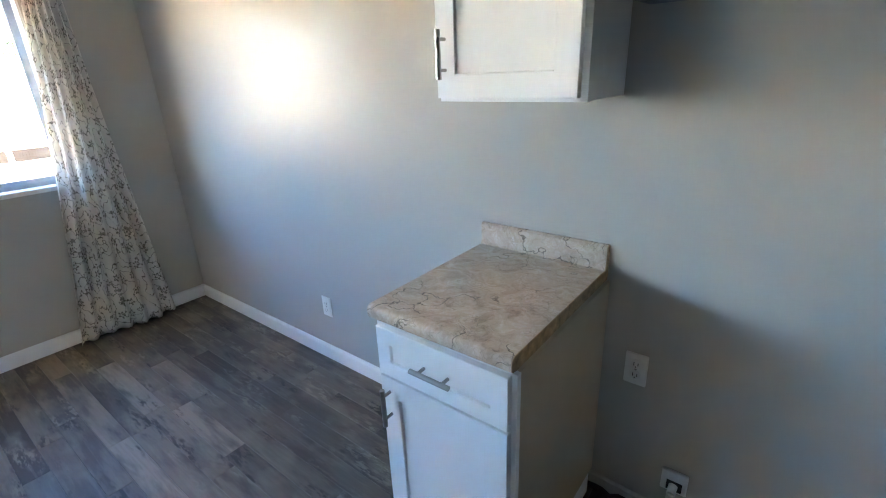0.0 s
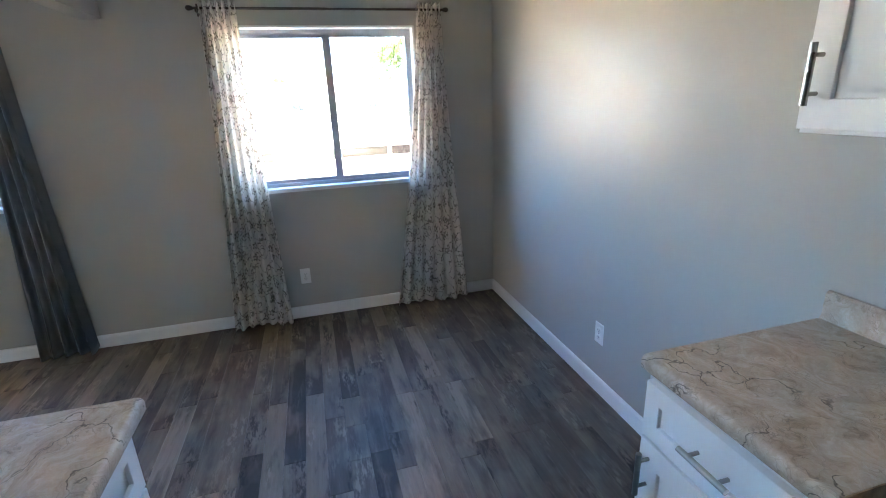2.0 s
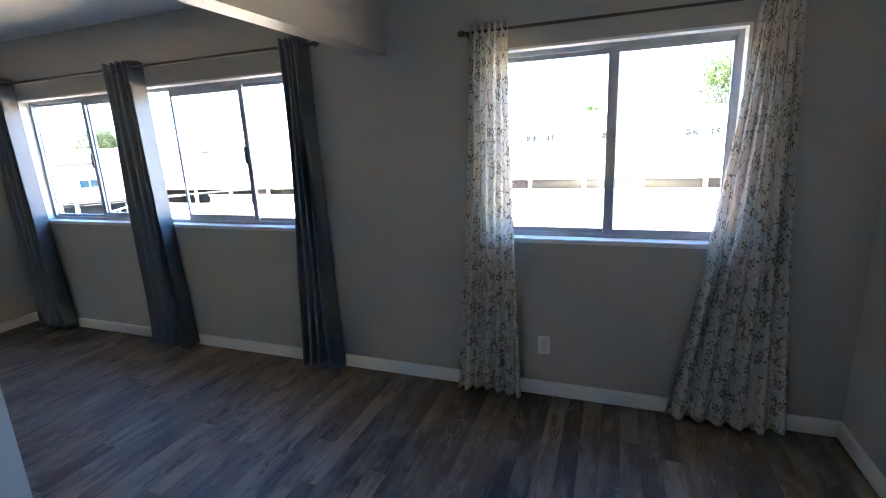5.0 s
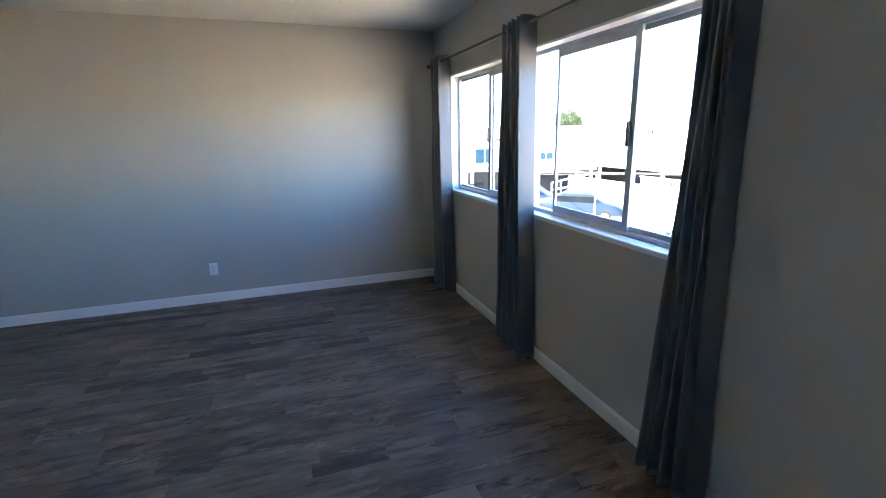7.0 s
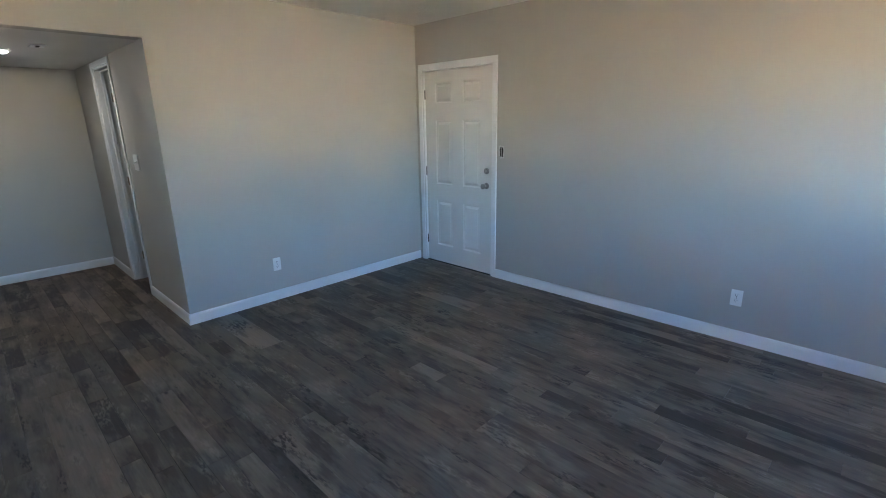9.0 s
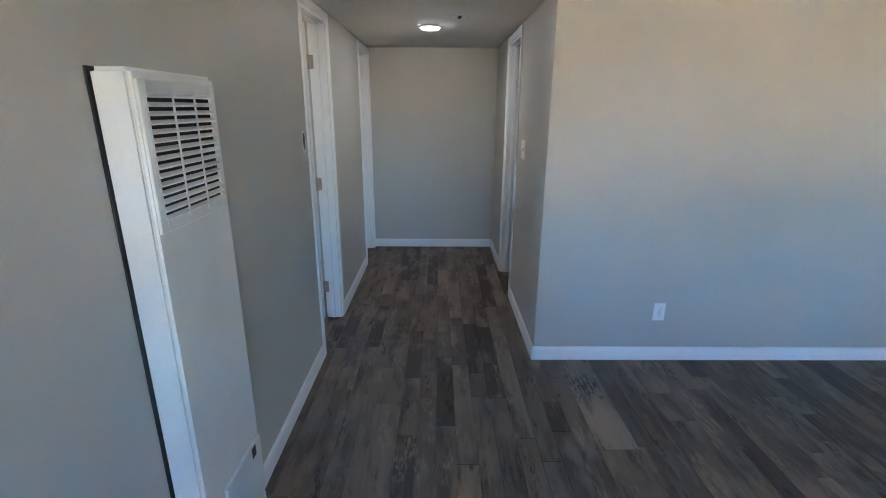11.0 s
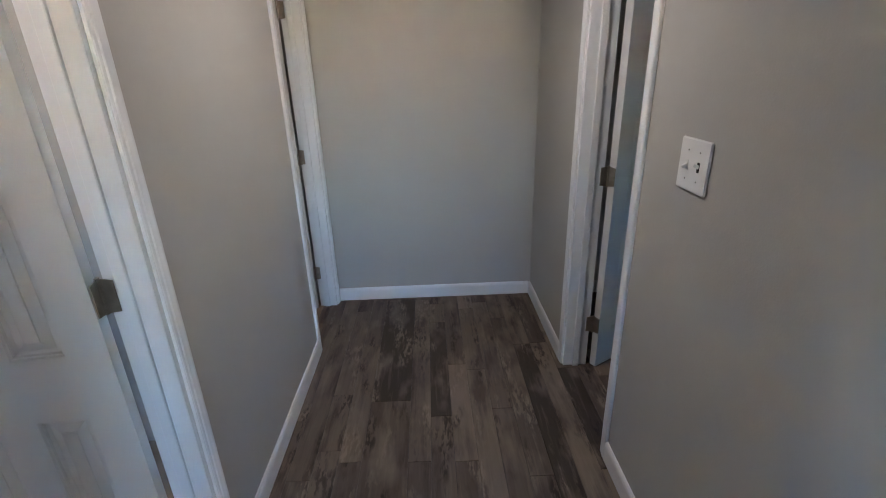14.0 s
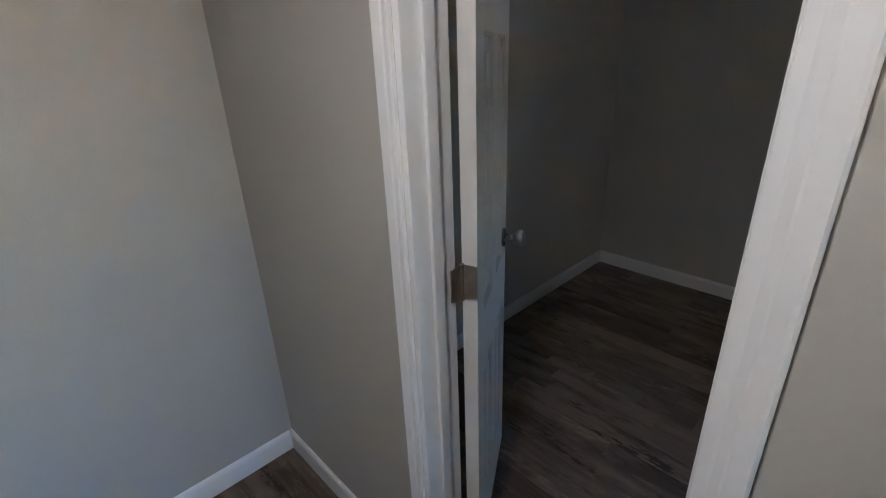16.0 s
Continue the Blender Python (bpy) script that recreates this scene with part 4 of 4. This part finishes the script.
for x, tilt in ((-0.026, 28), (0.026, -28)):
    part("toggle_slot", slab(x - 0.0052, -0.0080, -0.0125, x + 0.0052, -0.0068, 0.0125, 0.001, 1), SLOT_SHADE if tilt < 0 else PLATE, sw)
    tg = part("toggle", slab(-0.0036, -0.016, -0.0045, 0.0036, 0.0, 0.0045, 0.0015, 1), PLATE, sw)
    tg.matrix_basis = pose(x, -0.006, 0, tilt, 0, 0)
    for z in (-0.036, 0.036):
        bm = bmesh.new()
        rod(bm, (x, 0, z), (x, -0.0080, z), 0.0022, 10)
        part("screw", bm, NICKEL, sw)
sw = thing("rocker_switch", pose(-1.262, YPN, 1.232, 0, 0, 180), "white switch plate with a white rocker by the opening", "light switch")
part("cover_plate", bevelled((0.082, 0.006, 0.124), 0.0025, 2, (0, -0.003, 0)), PLATE, sw)
part("rocker", slab(-0.017, -0.0095, -0.034, 0.017, -0.0062, 0.034, 0.0012, 1), PLATE, sw)
part("pilot_window", slab(-0.008, -0.0108, -0.028, 0.008, -0.0092, 0.004, 0.0005, 1), PLATE, sw)


def torn_hole(name, place, w, h, label, seed, inner=None):
    """Ragged open switch box: torn plaster lip round a flat face painted dark as the shaded inside, facing -y."""
    rnd = random.Random(seed)
    ob = thing(name, place, label, "wall hole")
    n = 22
    bm = bmesh.new()
    rings = []
    for scale, y in ((1.14, -0.0008), (1.05, -0.0040), (0.94, -0.0022)):
        rings.append([bm.verts.new((scale * w / 2 * math.copysign(abs(math.cos(a)) ** 0.6, math.cos(a)) * rnd.uniform(0.74, 1.16), y,
                                    scale * h / 2 * math.copysign(abs(math.sin(a)) ** 0.6, math.sin(a)) * rnd.uniform(0.82, 1.12))) for a in [2 * math.pi * i / n for i in range(n)]])
    for p, q in zip(rings, rings[1:]):
        for i in range(n):
            bm.faces.new((p[i], p[(i + 1) % n], q[(i + 1) % n], q[i]))
    inn = [v.co.copy() for v in rings[-1]]
    part("torn_lip", bm, PLASTER, ob, "ragged white plaster edge")
    # No cavity behind: the hole's inner shade is this flat face's colour.
    bm = bmesh.new()
    bm.faces.new([bm.verts.new((c.x, -0.0016, c.z)) for c in inn])
    part("hole_shade", bm, SLOT_SHADE, ob, "flat dark face painting the shade inside the hole")
    bm = bmesh.new()
    for z in (-0.42 * h, 0.42 * h):
        rod(bm, (0, -0.0015, z), (0, -0.0048, z), 0.0045, 10)
    box(bm, -0.006, -0.0030, -0.40 * h, 0.004, -0.0018, 0.40 * h)
    part("bracket", bm, inner or BRONZE, ob)
    return ob


torn_hole("open_switch_box", pose(1.930, YP, 1.342), 0.048, 0.098, "ragged open switch box hole with torn plaster", 3)
torn_hole("open_switch_box", pose(0.833, YS, 1.244, 0, 0, 180), 0.052, 0.104, "uncovered switch box with bare metal bracket", 4, NICKEL)
torn_hole("beam_hole", pose(-2.405, YPN, 2.288, 0, 0, 180), 0.034, 0.100, "small dark hole cut in the beam", 6)

# gas stub and box low on the kitchen wall
gas = thing("utility_box", pose(-0.146, YN, 0.205), "white utility box with a pale conduit stub", "utility box")
part("cover_plate", bevelled((0.080, 0.012, 0.085), 0.003, 2, (0, -0.006, 0)), PLATE, gas)
bm = bmesh.new()
rod(bm, (0.0, -0.012, -0.012), (0.0, -0.042, -0.024), 0.014, 14)
rod(bm, (0.0, -0.040, -0.022), (0.0, -0.042, -0.165), 0.013, 14)
part("conduit", bm, PLASTER, gas, "pale bent conduit", True)
part("knockout", slab(-0.022, -0.0135, -0.034, 0.026, -0.0115, 0.006, 0.001, 1), SLOT_SHADE, gas)

# ---------- wall heater and registers ----------
HX0, HX1, HD = 0.385, 0.765, 0.090
heater = thing("wall_heater", pose(HX0, YP, 0), "tall white enamel wall furnace with louvred top grille", "heater")
part("cabinet", slab(0, -HD, 0.006, HX1 - HX0, -0.006, 1.598, 0.010, 3), HEATER, heater, smooth=True)
# Dark plate slightly wider than the cabinet draws a shadow gap at the wall.
part("shadow_gap_plate", slab(-0.002, -0.006, 0.01, HX1 - HX0 + 0.002, -0.0005, 1.599, 0.001, 1), SLOT_SHADE, heater)
part("base_cover", slab(0.012, -HD - 0.004, 0.010, HX1 - HX0 - 0.012, -HD + 0.001, 0.160, 0.002, 1), HEATER, heater, smooth=True)
part("access_panel", slab(0.10, -HD - 0.0115, 0.185, 0.36, -HD + 0.001, 0.42, 0.003, 1), HEATER, heater)
part("valve_hole", slab(0.285, -HD - 0.013, 0.37, 0.315, -HD - 0.0110, 0.41, 0.001, 1), SLOT_SHADE, heater)
gr = part("grille", frame_rect(0, 0.008, 0, 0.345, 0, 0.340, 0.028), HEATER, heater)
gr.matrix_basis = pose(0.0125, -HD + 0.001, 1.235, 0, 0, -90)
# Near-black sheet on the face paints the shade between the louvres.
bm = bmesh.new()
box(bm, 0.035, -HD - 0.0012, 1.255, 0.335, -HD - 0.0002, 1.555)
part("grille_shade_sheet", bm, SLOT_SHADE, heater)
for k in range(15):
    z = 1.272 + k * 0.0196
    s = part("louvre", slab(-0.150, -0.013, -0.003, 0.150, 0.0, 0.003, 0.001, 1), HEATER, heater)
    s.matrix_basis = pose(0.185, -HD - 0.001, z, 32, 0, 0)
for x in (0.135, 0.235):
    part("grille_bar", slab(x - 0.003, -HD - 0.0125, 1.255, x + 0.003, -HD - 0.009, 1.555, 0.0008, 1), HEATER, heater)


def register(place, w, h, n, label):
    ob = thing("air_register", place, label, "air vent")
    fr = part("frame", frame_rect(0, 0.007, 0, w, 0, h, 0.026), HEATER, ob)
    fr.matrix_basis = pose(-w / 2, 0, -h / 2, 0, 0, -90)
    # Dark box behind the slats; its colour gives the shade inside the vent.
    bm = bmesh.new()
    box(bm, -w / 2 + 0.02, -0.0022, -h / 2 + 0.02, w / 2 - 0.02, -0.0008, h / 2 - 0.02)
    part("shade_backing", bm, SLOT_SHADE, ob)
    for k in range(n):
        z = -h / 2 + 0.026 + (k + 0.5) * (h - 0.052) / n
        s = part("slat", slab(-w / 2 + 0.024, -0.009, -0.0015, w / 2 - 0.024, 0.0, 0.0015, 0.0005, 1), HEATER, ob)
        s.matrix_basis = pose(0, -0.001, z, 35, 0, 0)
    return ob


register(pose(0.555, YP, 1.925), 0.30, 0.245, 9, "white louvred air register high on the wall")

# ---------- hallway ceiling fittings ----------
lamp = thing("recessed_light", pose(3.21, -1.805, ZH), "round recessed LED ceiling light, lit", "ceiling light")
bm = bmesh.new()
lathe(bm, ((0.092, 0.0), (0.092, -0.004), (0.080, -0.010), (0.072, -0.010)), Matrix.Identity(4), 32)
part("trim_ring", bm, TRIM, lamp, smooth=True)
bm = bmesh.new()
lathe(bm, ((0.071, -0.0102), (0.069, -0.014), (0.058, -0.019), (0.035, -0.022), (0.010, -0.023)), Matrix.Identity(4), 32)
part("diffuser", bm, LAMP, lamp, "glowing white diffuser")
reg = thing("ceiling_vent", pose(2.775, -2.01, ZH), "small white ceiling vent with a dark slot", "air vent")
part("frame", slab(-0.075, -0.045, -0.008, 0.075, 0.045, -0.0005, 0.003, 2), TRIM, reg)
part("slot", slab(-0.045, -0.012, -0.0095, 0.045, 0.012, -0.0075, 0.001, 1), SLOT_SHADE, reg)

# ---------- outdoors ----------
GZ = -3.0
bm = bmesh.new()
box(bm, -400, -400, GZ - 0.3, 400, 400, GZ)
structure("ground", bm, CONCRETE, "pale sunlit concrete lot reaching to the horizon", "ground")
bm = bmesh.new()
box(bm, -3.57, -30, GZ, 5.0, 20, -0.25)
structure("lower_storey", bm, STUCCO, "stucco storey below the apartment", "building")


def far_building(name, place, w, d, h, label, panes, pane_mat=FARGLASS):
    """Flat-roofed stucco block; local x runs along the front, which faces -y."""
    ob = thing(name, place, label, "building")
    bm = bmesh.new()
    box(bm, 0, 0, 0, w, d, h)
    part("wall", bm, STUCCO, ob)
    part("roof", slab(-0.5, -0.6, h, w + 0.5, d + 0.5, h + 0.16, 0.03, 1), ROOF, ob)
    part("parapet", slab(-0.3, -0.3, h + 0.16, w + 0.3, d + 0.3, h + 0.62, 0.03, 1), STUCCO, ob)
    for x, z, pw, ph in panes:
        fr = part("window", slab(x - 0.06, -0.05, z - 0.06, x + pw + 0.06, -0.001, z + ph + 0.06, 0.01, 1), TRIM, ob)
        part("pane", slab(x, -0.07, z, x + pw / 2 - 0.03, -0.045, z + ph, 0.005, 1), pane_mat, fr)
        part("pane", slab(x + pw / 2 + 0.03, -0.07, z, x + pw, -0.045, z + ph, 0.005, 1), pane_mat, fr)
    return ob


far_building("apartment_building", pose(-41, -46, GZ, 0, 0, 90), 74, 9, 5.5, "long white stucco apartment block across the lot",
             [(x, 3.95, 0.85, 0.5) for x in range(3, 72, 6)] + [(x + 1.7, 3.95, 0.6, 0.5) for x in range(3, 72, 12)])
house = far_building("stucco_house", pose(-6, -31.5, GZ + 2.0, 0, 0, 160), 16.4, 8, 1.95, "white stucco house raised over a dark parking bay, teal windows",
                     [(3.6, 0.55, 1.5, 0.95), (8.5, 0.55, 1.2, 0.9), (12.6, 0.75, 0.9, 0.4)], TEAL)
part("parking_wall", slab(0.3, 4.0, -2.0, 16.1, 4.2, 0.0, 0.01, 1), DARKWOOD, house)
for x in (0.2, 4.2, 8.2, 12.2, 16.0):
    part("post", slab(x, 0.1, -2.0, x + 0.2, 0.3, 0.0, 0.01, 1), STUCCO, house)
far_building("stucco_house", pose(-19, -44, GZ, 0, 0, 150), 17, 8, 4.3, "white stucco house at the far end of the lot",
             [(3, 2.4, 1.3, 1.0), (9, 2.4, 1.3, 1.0)])


def picket_fence(place, length, label, h=0.74, step=0.15):
    ob = thing("fence", place, label, "fence")
    for z in (0.15, h - 0.12):
        part("rail", slab(0, -0.03, z, length, 0.03, z + 0.05, 0.005, 1), FENCE, ob)
    n = int(length / step)
    bm = bmesh.new()
    for k in range(n):
        box(bm, k * step, -0.02, 0.02, k * step + step * 0.95, 0.02, h)
    tagged(part("pickets", bm, FENCE, ob), kind="stuff")
    for k in range(int(length / 4) + 1):
        part("post", slab(k * 4 - 0.12, -0.12, 0, k * 4 + 0.12, 0.12, h + 0.1, 0.01, 1), STUCCO, ob)
    return ob


bm = bmesh.new()
box(bm, -37.3, -60, GZ, -36.9, 40, GZ + 0.42)
structure("lot_wall", bm, STUCCO, "low white wall along the lot", "wall")
picket_fence(pose(-37.1, -30, GZ + 0.42, 0, 0, 90), 52, "dark picket fence with pale posts along the lot")


def car(place, body, label):
    """Parked saloon: sculpted shell, glass band and four wheels."""
    ob = thing("parked_car", place, label, "car", "cars in the lot")
    prof = ((0.0, 0.35), (0.05, 0.72), (0.9, 0.92), (1.55, 1.38), (2.9, 1.42), (3.7, 0.98), (4.3, 0.90), (4.4, 0.40))
    bm = bmesh.new()
    rows = []
    for y, s in ((-0.86, 0.94), (-0.80, 1.0), (0.80, 1.0), (0.86, 0.94)):
        rows.append([bm.verts.new((x, y * (0.80 if z > 1.1 else 1.0), z * s)) for x, z in prof])
    for a, b in zip(rows, rows[1:]):
        for i in range(len(prof)):
            j = (i + 1) % len(prof)
            bm.faces.new((a[i], a[j], b[j], b[i]))
    bm.faces.new(rows[0])
    bm.faces.new(rows[-1][::-1])
    part("body", bm, body, ob, smooth=True)
    for y in (-0.80, 0.80):
        part("side_glass", slab(1.35, y - 0.03, 0.98, 3.25, y + 0.03, 1.30, 0.02, 1), FARGLASS, ob)
    for x in (0.85, 3.5):
        for y in (-0.80, 0.80):
            bm = bmesh.new()
            rod(bm, (x, y - 0.1, 0.31), (x, y + 0.1, 0.31), 0.31, 20)
            wh = part("wheel", bm, RUBBER, ob)
            bm = bmesh.new()
            rod(bm, (x, y - 0.11, 0.31), (x, y + 0.11, 0.31), 0.18, 16)
            part("rim", bm, NICKEL, wh)
    return ob


car(pose(-18.2, -19.4, GZ, 0, 0, -40), CARDARK, "dark blue parked car in the lot")
car(pose(-17.5, -23.6, GZ, 0, 0, -36), CARDARK, "dark parked car in the lot")
car(pose(-28.2, -31.2, GZ, 0, 0, 62), CARDARK, "dark covered car in the lot")
car(pose(-14.8, -13.6, GZ, 0, 0, 35), CARWHITE, "white parked car near the building")
car(pose(-12.5, -23.5, GZ, 0, 0, 35), CARRED, "red parked car in the lot")
# open-fronted carport behind a low white wall across the drive
bm = bmesh.new()
box(bm, -20.2, -27.0, GZ, -20.0, -11.2, -1.38)
structure("drive_wall", bm, STUCCO, "low white wall across the drive", "wall")
carport = thing("carport", pose(-20.4, -26.8, GZ, 0, 0, 90), "open carport with a flat white roof and dark timber back wall", "carport")
part("roof", slab(-0.3, -0.2, 2.46, 15.6, 4.4, 2.60, 0.02, 1), STUCCO, carport)
part("fascia", slab(-0.3, -0.26, 2.40, 15.6, -0.2, 2.66, 0.01, 1), STUCCO, carport)
part("back_wall", slab(-0.2, 4.1, 0.0, 15.4, 4.25, 2.46, 0.01, 1), DARKWOOD, carport)
for x in (-0.2, 15.3):
    part("side_wall", slab(x - 0.06, 0.4, 0.0, x + 0.06, 4.1, 2.46, 0.01, 1), DARKWOOD, carport)
for k in range(7):
    part("post", slab(k * 2.5, -0.08, 0, k * 2.5 + 0.13, 0.05, 2.46, 0.01, 1), STUCCO, carport)
bm = bmesh.new()
for k in range(48):
    box(bm, 6.2 + k * 0.18, -0.15, 1.60, 6.2 + k * 0.18 + 0.06, -0.11, 2.05)
tagged(part("pickets", bm, STUCCO, carport), kind="stuff")
for z in (1.60, 2.03):
    part("rail", slab(6.1, -0.16, z, 15.0, -0.10, z + 0.05, 0.005, 1), STUCCO, carport)
stair_rail = thing("stair_railing", pose(-17.5, -25.0, GZ, 0, 0, 78), "white sloping stair railing outside", "railing")
for z in (0.0, 0.45):
    bm = bmesh.new()
    rod(bm, (0, 0, 1.0 + z), (6.0, 0, 2.1 + z), 0.035, 8)
    part("rail", bm, STUCCO, stair_rail)
for k in range(5):
    bm = bmesh.new()
    rod(bm, (k * 1.5, 0, 0), (k * 1.5, 0, 1.45 + k * 0.275), 0.035, 8)
    part("post", bm, STUCCO, stair_rail)
balcony = thing("balcony_rail", pose(-8.6, -15.4, GZ, 0, 0, 30), "dark metal stair railing outside", "railing")
for z in (2.0, 2.75):
    part("rail", slab(0, -0.02, z, 3.2, 0.02, z + 0.05, 0.004, 1), FENCE, balcony)
for k in range(17):
    part("baluster", slab(k * 0.2 - 0.01, -0.01, 0 if k % 8 == 0 else 2.02, k * 0.2 + 0.01, 0.01, 2.77, 0.002, 1), FENCE, balcony)


def cable(name, a, b, sag):
    cu = bpy.data.curves.new(name, "CURVE")
    cu.dimensions = "3D"
    cu.bevel_depth = 0.024
    sp = cu.splines.new("POLY")
    sp.points.add(16)
    for i in range(17):
        f = i / 16
        p = Vector(a).lerp(Vector(b), f) - Vector((0, 0, sag * 4 * f * (1 - f)))
        sp.points[i].co = (*p, 1)
    cu.materials.append(RUBBER)
    tagged(new(name, cu), "thin dark overhead cable sagging across the lot", "cable", "overhead cables")


for k in range(4):
    cable("overhead_cable", (-12 - 1.5 * k, -30, -0.6 - 0.25 * k), (-26, 20, 2.0 + 0.5 * k), 0.5)


def leaf_crown(name, centre, radius, count, seed, parent):
    """Crown of many small bent leaf clumps round a few uneven lobes."""
    rnd = random.Random(seed)
    lobes = [(Vector((rnd.uniform(-0.6, 0.6), rnd.uniform(-0.6, 0.6), rnd.uniform(-0.35, 0.5))) * radius, rnd.uniform(0.35, 0.6) * radius) for _ in range(8)]
    bm = bmesh.new()
    for _ in range(count):
        c, r = rnd.choice(lobes)
        d = Vector((rnd.gauss(0, 1), rnd.gauss(0, 1), rnd.gauss(0, 1))).normalized() * r * rnd.uniform(0.55, 1.05)
        p = Vector(centre) + c + d
        m = Matrix.Translation(p) @ Euler((rnd.uniform(0, 6.3), rnd.uniform(0, 6.3), rnd.uniform(0, 6.3))).to_matrix().to_4x4()
        s = rnd.uniform(0.10, 0.22)
        vs = [bm.verts.new(m @ Vector(q)) for q in ((-s, 0, 0), (0, -s * 0.45, s * 0.15), (s, 0, 0), (0, s * 0.45, s * 0.15))]
        bm.faces.new(vs[:3])
        bm.faces.new((vs[0], vs[2], vs[3]))
    return tagged(part(name, bm, LEAF, parent), kind="stuff")


def tree(x, y, h, r, seed, label):
    ob = thing("tree", pose(x, y, GZ), label, "tree", "trees behind the block")
    rnd = random.Random(seed)
    bm = bmesh.new()
    rod(bm, (0, 0, 0), (0.15, 0.1, h * 0.6), 0.26, 10, 0.15)
    for k in range(5):
        a = k * 1.26 + rnd.uniform(-0.3, 0.3)
        rod(bm, (0.1, 0.05, h * 0.45), (math.cos(a) * r * 0.6, math.sin(a) * r * 0.6, h * 0.85), 0.12, 8, 0.03)
    part("trunk", bm, BARK, ob)
    leaf_crown("crown", (0, 0, h - r * 0.6), r, int(450 * r * r), seed, ob)
    return ob


tree(-53, 10.2, 10.4, 3.4, 5, "leafy green tree behind the white block")
tree(-55, 14.0, 9.4, 3.0, 6, "leafy green tree behind the white block")
tree(-54, -2.2, 7.2, 1.0, 7, "small treetop behind the white block")
tree(-54, -80.0, 8.6, 4.4, 8, "leafy green tree beyond the lot")
tree(-53, -31.5, 9.2, 2.6, 9, "leafy green tree behind the white block")
palm = thing("palm_tree", pose(-34.5, -22.0, GZ), "tall palm with a rough brown trunk", "tree")
bm = bmesh.new()
for k in range(26):
    rod(bm, (0.02 * math.sin(k), 0.03 * k * 0.2, k * 0.42), (0.02 * math.sin(k + 1), 0.03 * (k + 1) * 0.2, (k + 1) * 0.42), 0.34 - 0.004 * k, 12, 0.27 - 0.004 * k)
part("trunk", bm, BARK, palm)
rnd = random.Random(12)
for k in range(18):
    a, up = k * 2.4, rnd.uniform(-0.3, 0.9)
    bm = bmesh.new()
    pts = [Vector((math.cos(a) * 2.6 * f, math.sin(a) * 2.6 * f, 10.9 + up * 1.6 * f - 2.2 * f * f)) for f in [i / 8 for i in range(9)]]
    side = Vector((-math.sin(a), math.cos(a), 0))
    for p, q in zip(pts, pts[1:]):
        for s in (-1, 1):
            t0 = (p + q) / 2 + side * s * 0.45 - Vector((0, 0, 0.25))
            bm.faces.new([bm.verts.new(v) for v in (p, q, t0)])
    part("frond", bm, LEAF, palm)

# ---------- floor and planks ----------
bm = bmesh.new()
box(bm, -3.57, YS - 0.14, -0.25, 4.78, YN + 0.14, -0.0045)
floor = structure("floor", bm, JOINT, "weathered taupe wood-look vinyl plank floor", "floor")
bm = bmesh.new()
box(bm, XK + 0.10, YPN - 0.02, -0.002, XF, YN, 0.003)
structure("floor_side_room", bm, TAN, "tan vinyl floor in the side room", "floor")
rnd = random.Random(77)
PW, LENGTHS = 0.0952, (0.24, 0.36, 0.50, 0.66, 0.84, 1.05, 1.22)


def plank_geometry(length, width):
    """Plank with a chamfered top, centred along x."""
    hx, hy, c = length / 2 - 0.0005, width / 2 - 0.0004, 0.0011
    v = [(-hx, -hy, -0.0042), (hx, -hy, -0.0042), (hx, hy, -0.0042), (-hx, hy, -0.0042),
         (-hx, -hy, -c), (hx, -hy, -c), (hx, hy, -c), (-hx, hy, -c),
         (-hx + c, -hy + c, 0), (hx - c, -hy + c, 0), (hx - c, hy - c, 0), (-hx + c, hy - c, 0)]
    f = [(8, 9, 10, 11)]
    for a in (0, 4):
        f += [(a + i, a + (i + 1) % 4, a + 4 + (i + 1) % 4, a + 4 + i) for i in range(4)]
    return v, f


shared = {}
for ln in LENGTHS:
    for wd in (1, 2):
        me = bpy.data.meshes.new("plank")
        vv, ff = plank_geometry(ln, PW * wd)
        me.from_pydata(vv, [], ff)
        me.materials.append(PLANK)
        shared[ln, wd] = me
rest_v, rest_f, loose = [], [], 0
row, y = 0, YS - 0.02
while y < YN + 0.02:
    wd = 2 if rnd.random() < 0.05 else 1
    x = XW - 0.02 - rnd.uniform(0, 0.5)
    cy = y + PW * wd / 2
    while x < 4.5:
        ln = rnd.choice(LENGTHS)
        cx = x + ln / 2
        nearest = (-2.6 < cy < -0.9 and cx > -1.2 and cx < 4.4) or (-2.3 < cx < -0.9 and -2.2 < cy < 1.0)
        if nearest and loose < 300:
            ob = new("plank", shared[ln, wd])
            ob.location = (cx, cy, 0)
            ob.parent = floor
            loose += 1
        else:
            vv, ff = plank_geometry(ln, PW * wd)
            base = len(rest_v)
            rest_v += [(a + cx, b + cy, c) for a, b, c in vv]
            rest_f += [tuple(i + base for i in q) for q in ff]
        x += ln
    y += PW * wd
me = bpy.data.meshes.new("planks")
me.from_pydata(rest_v, [], rest_f)
me.materials.append(PLANKS)
field = new("planks", me)
field.parent = floor
tagged(field, kind="stuff")
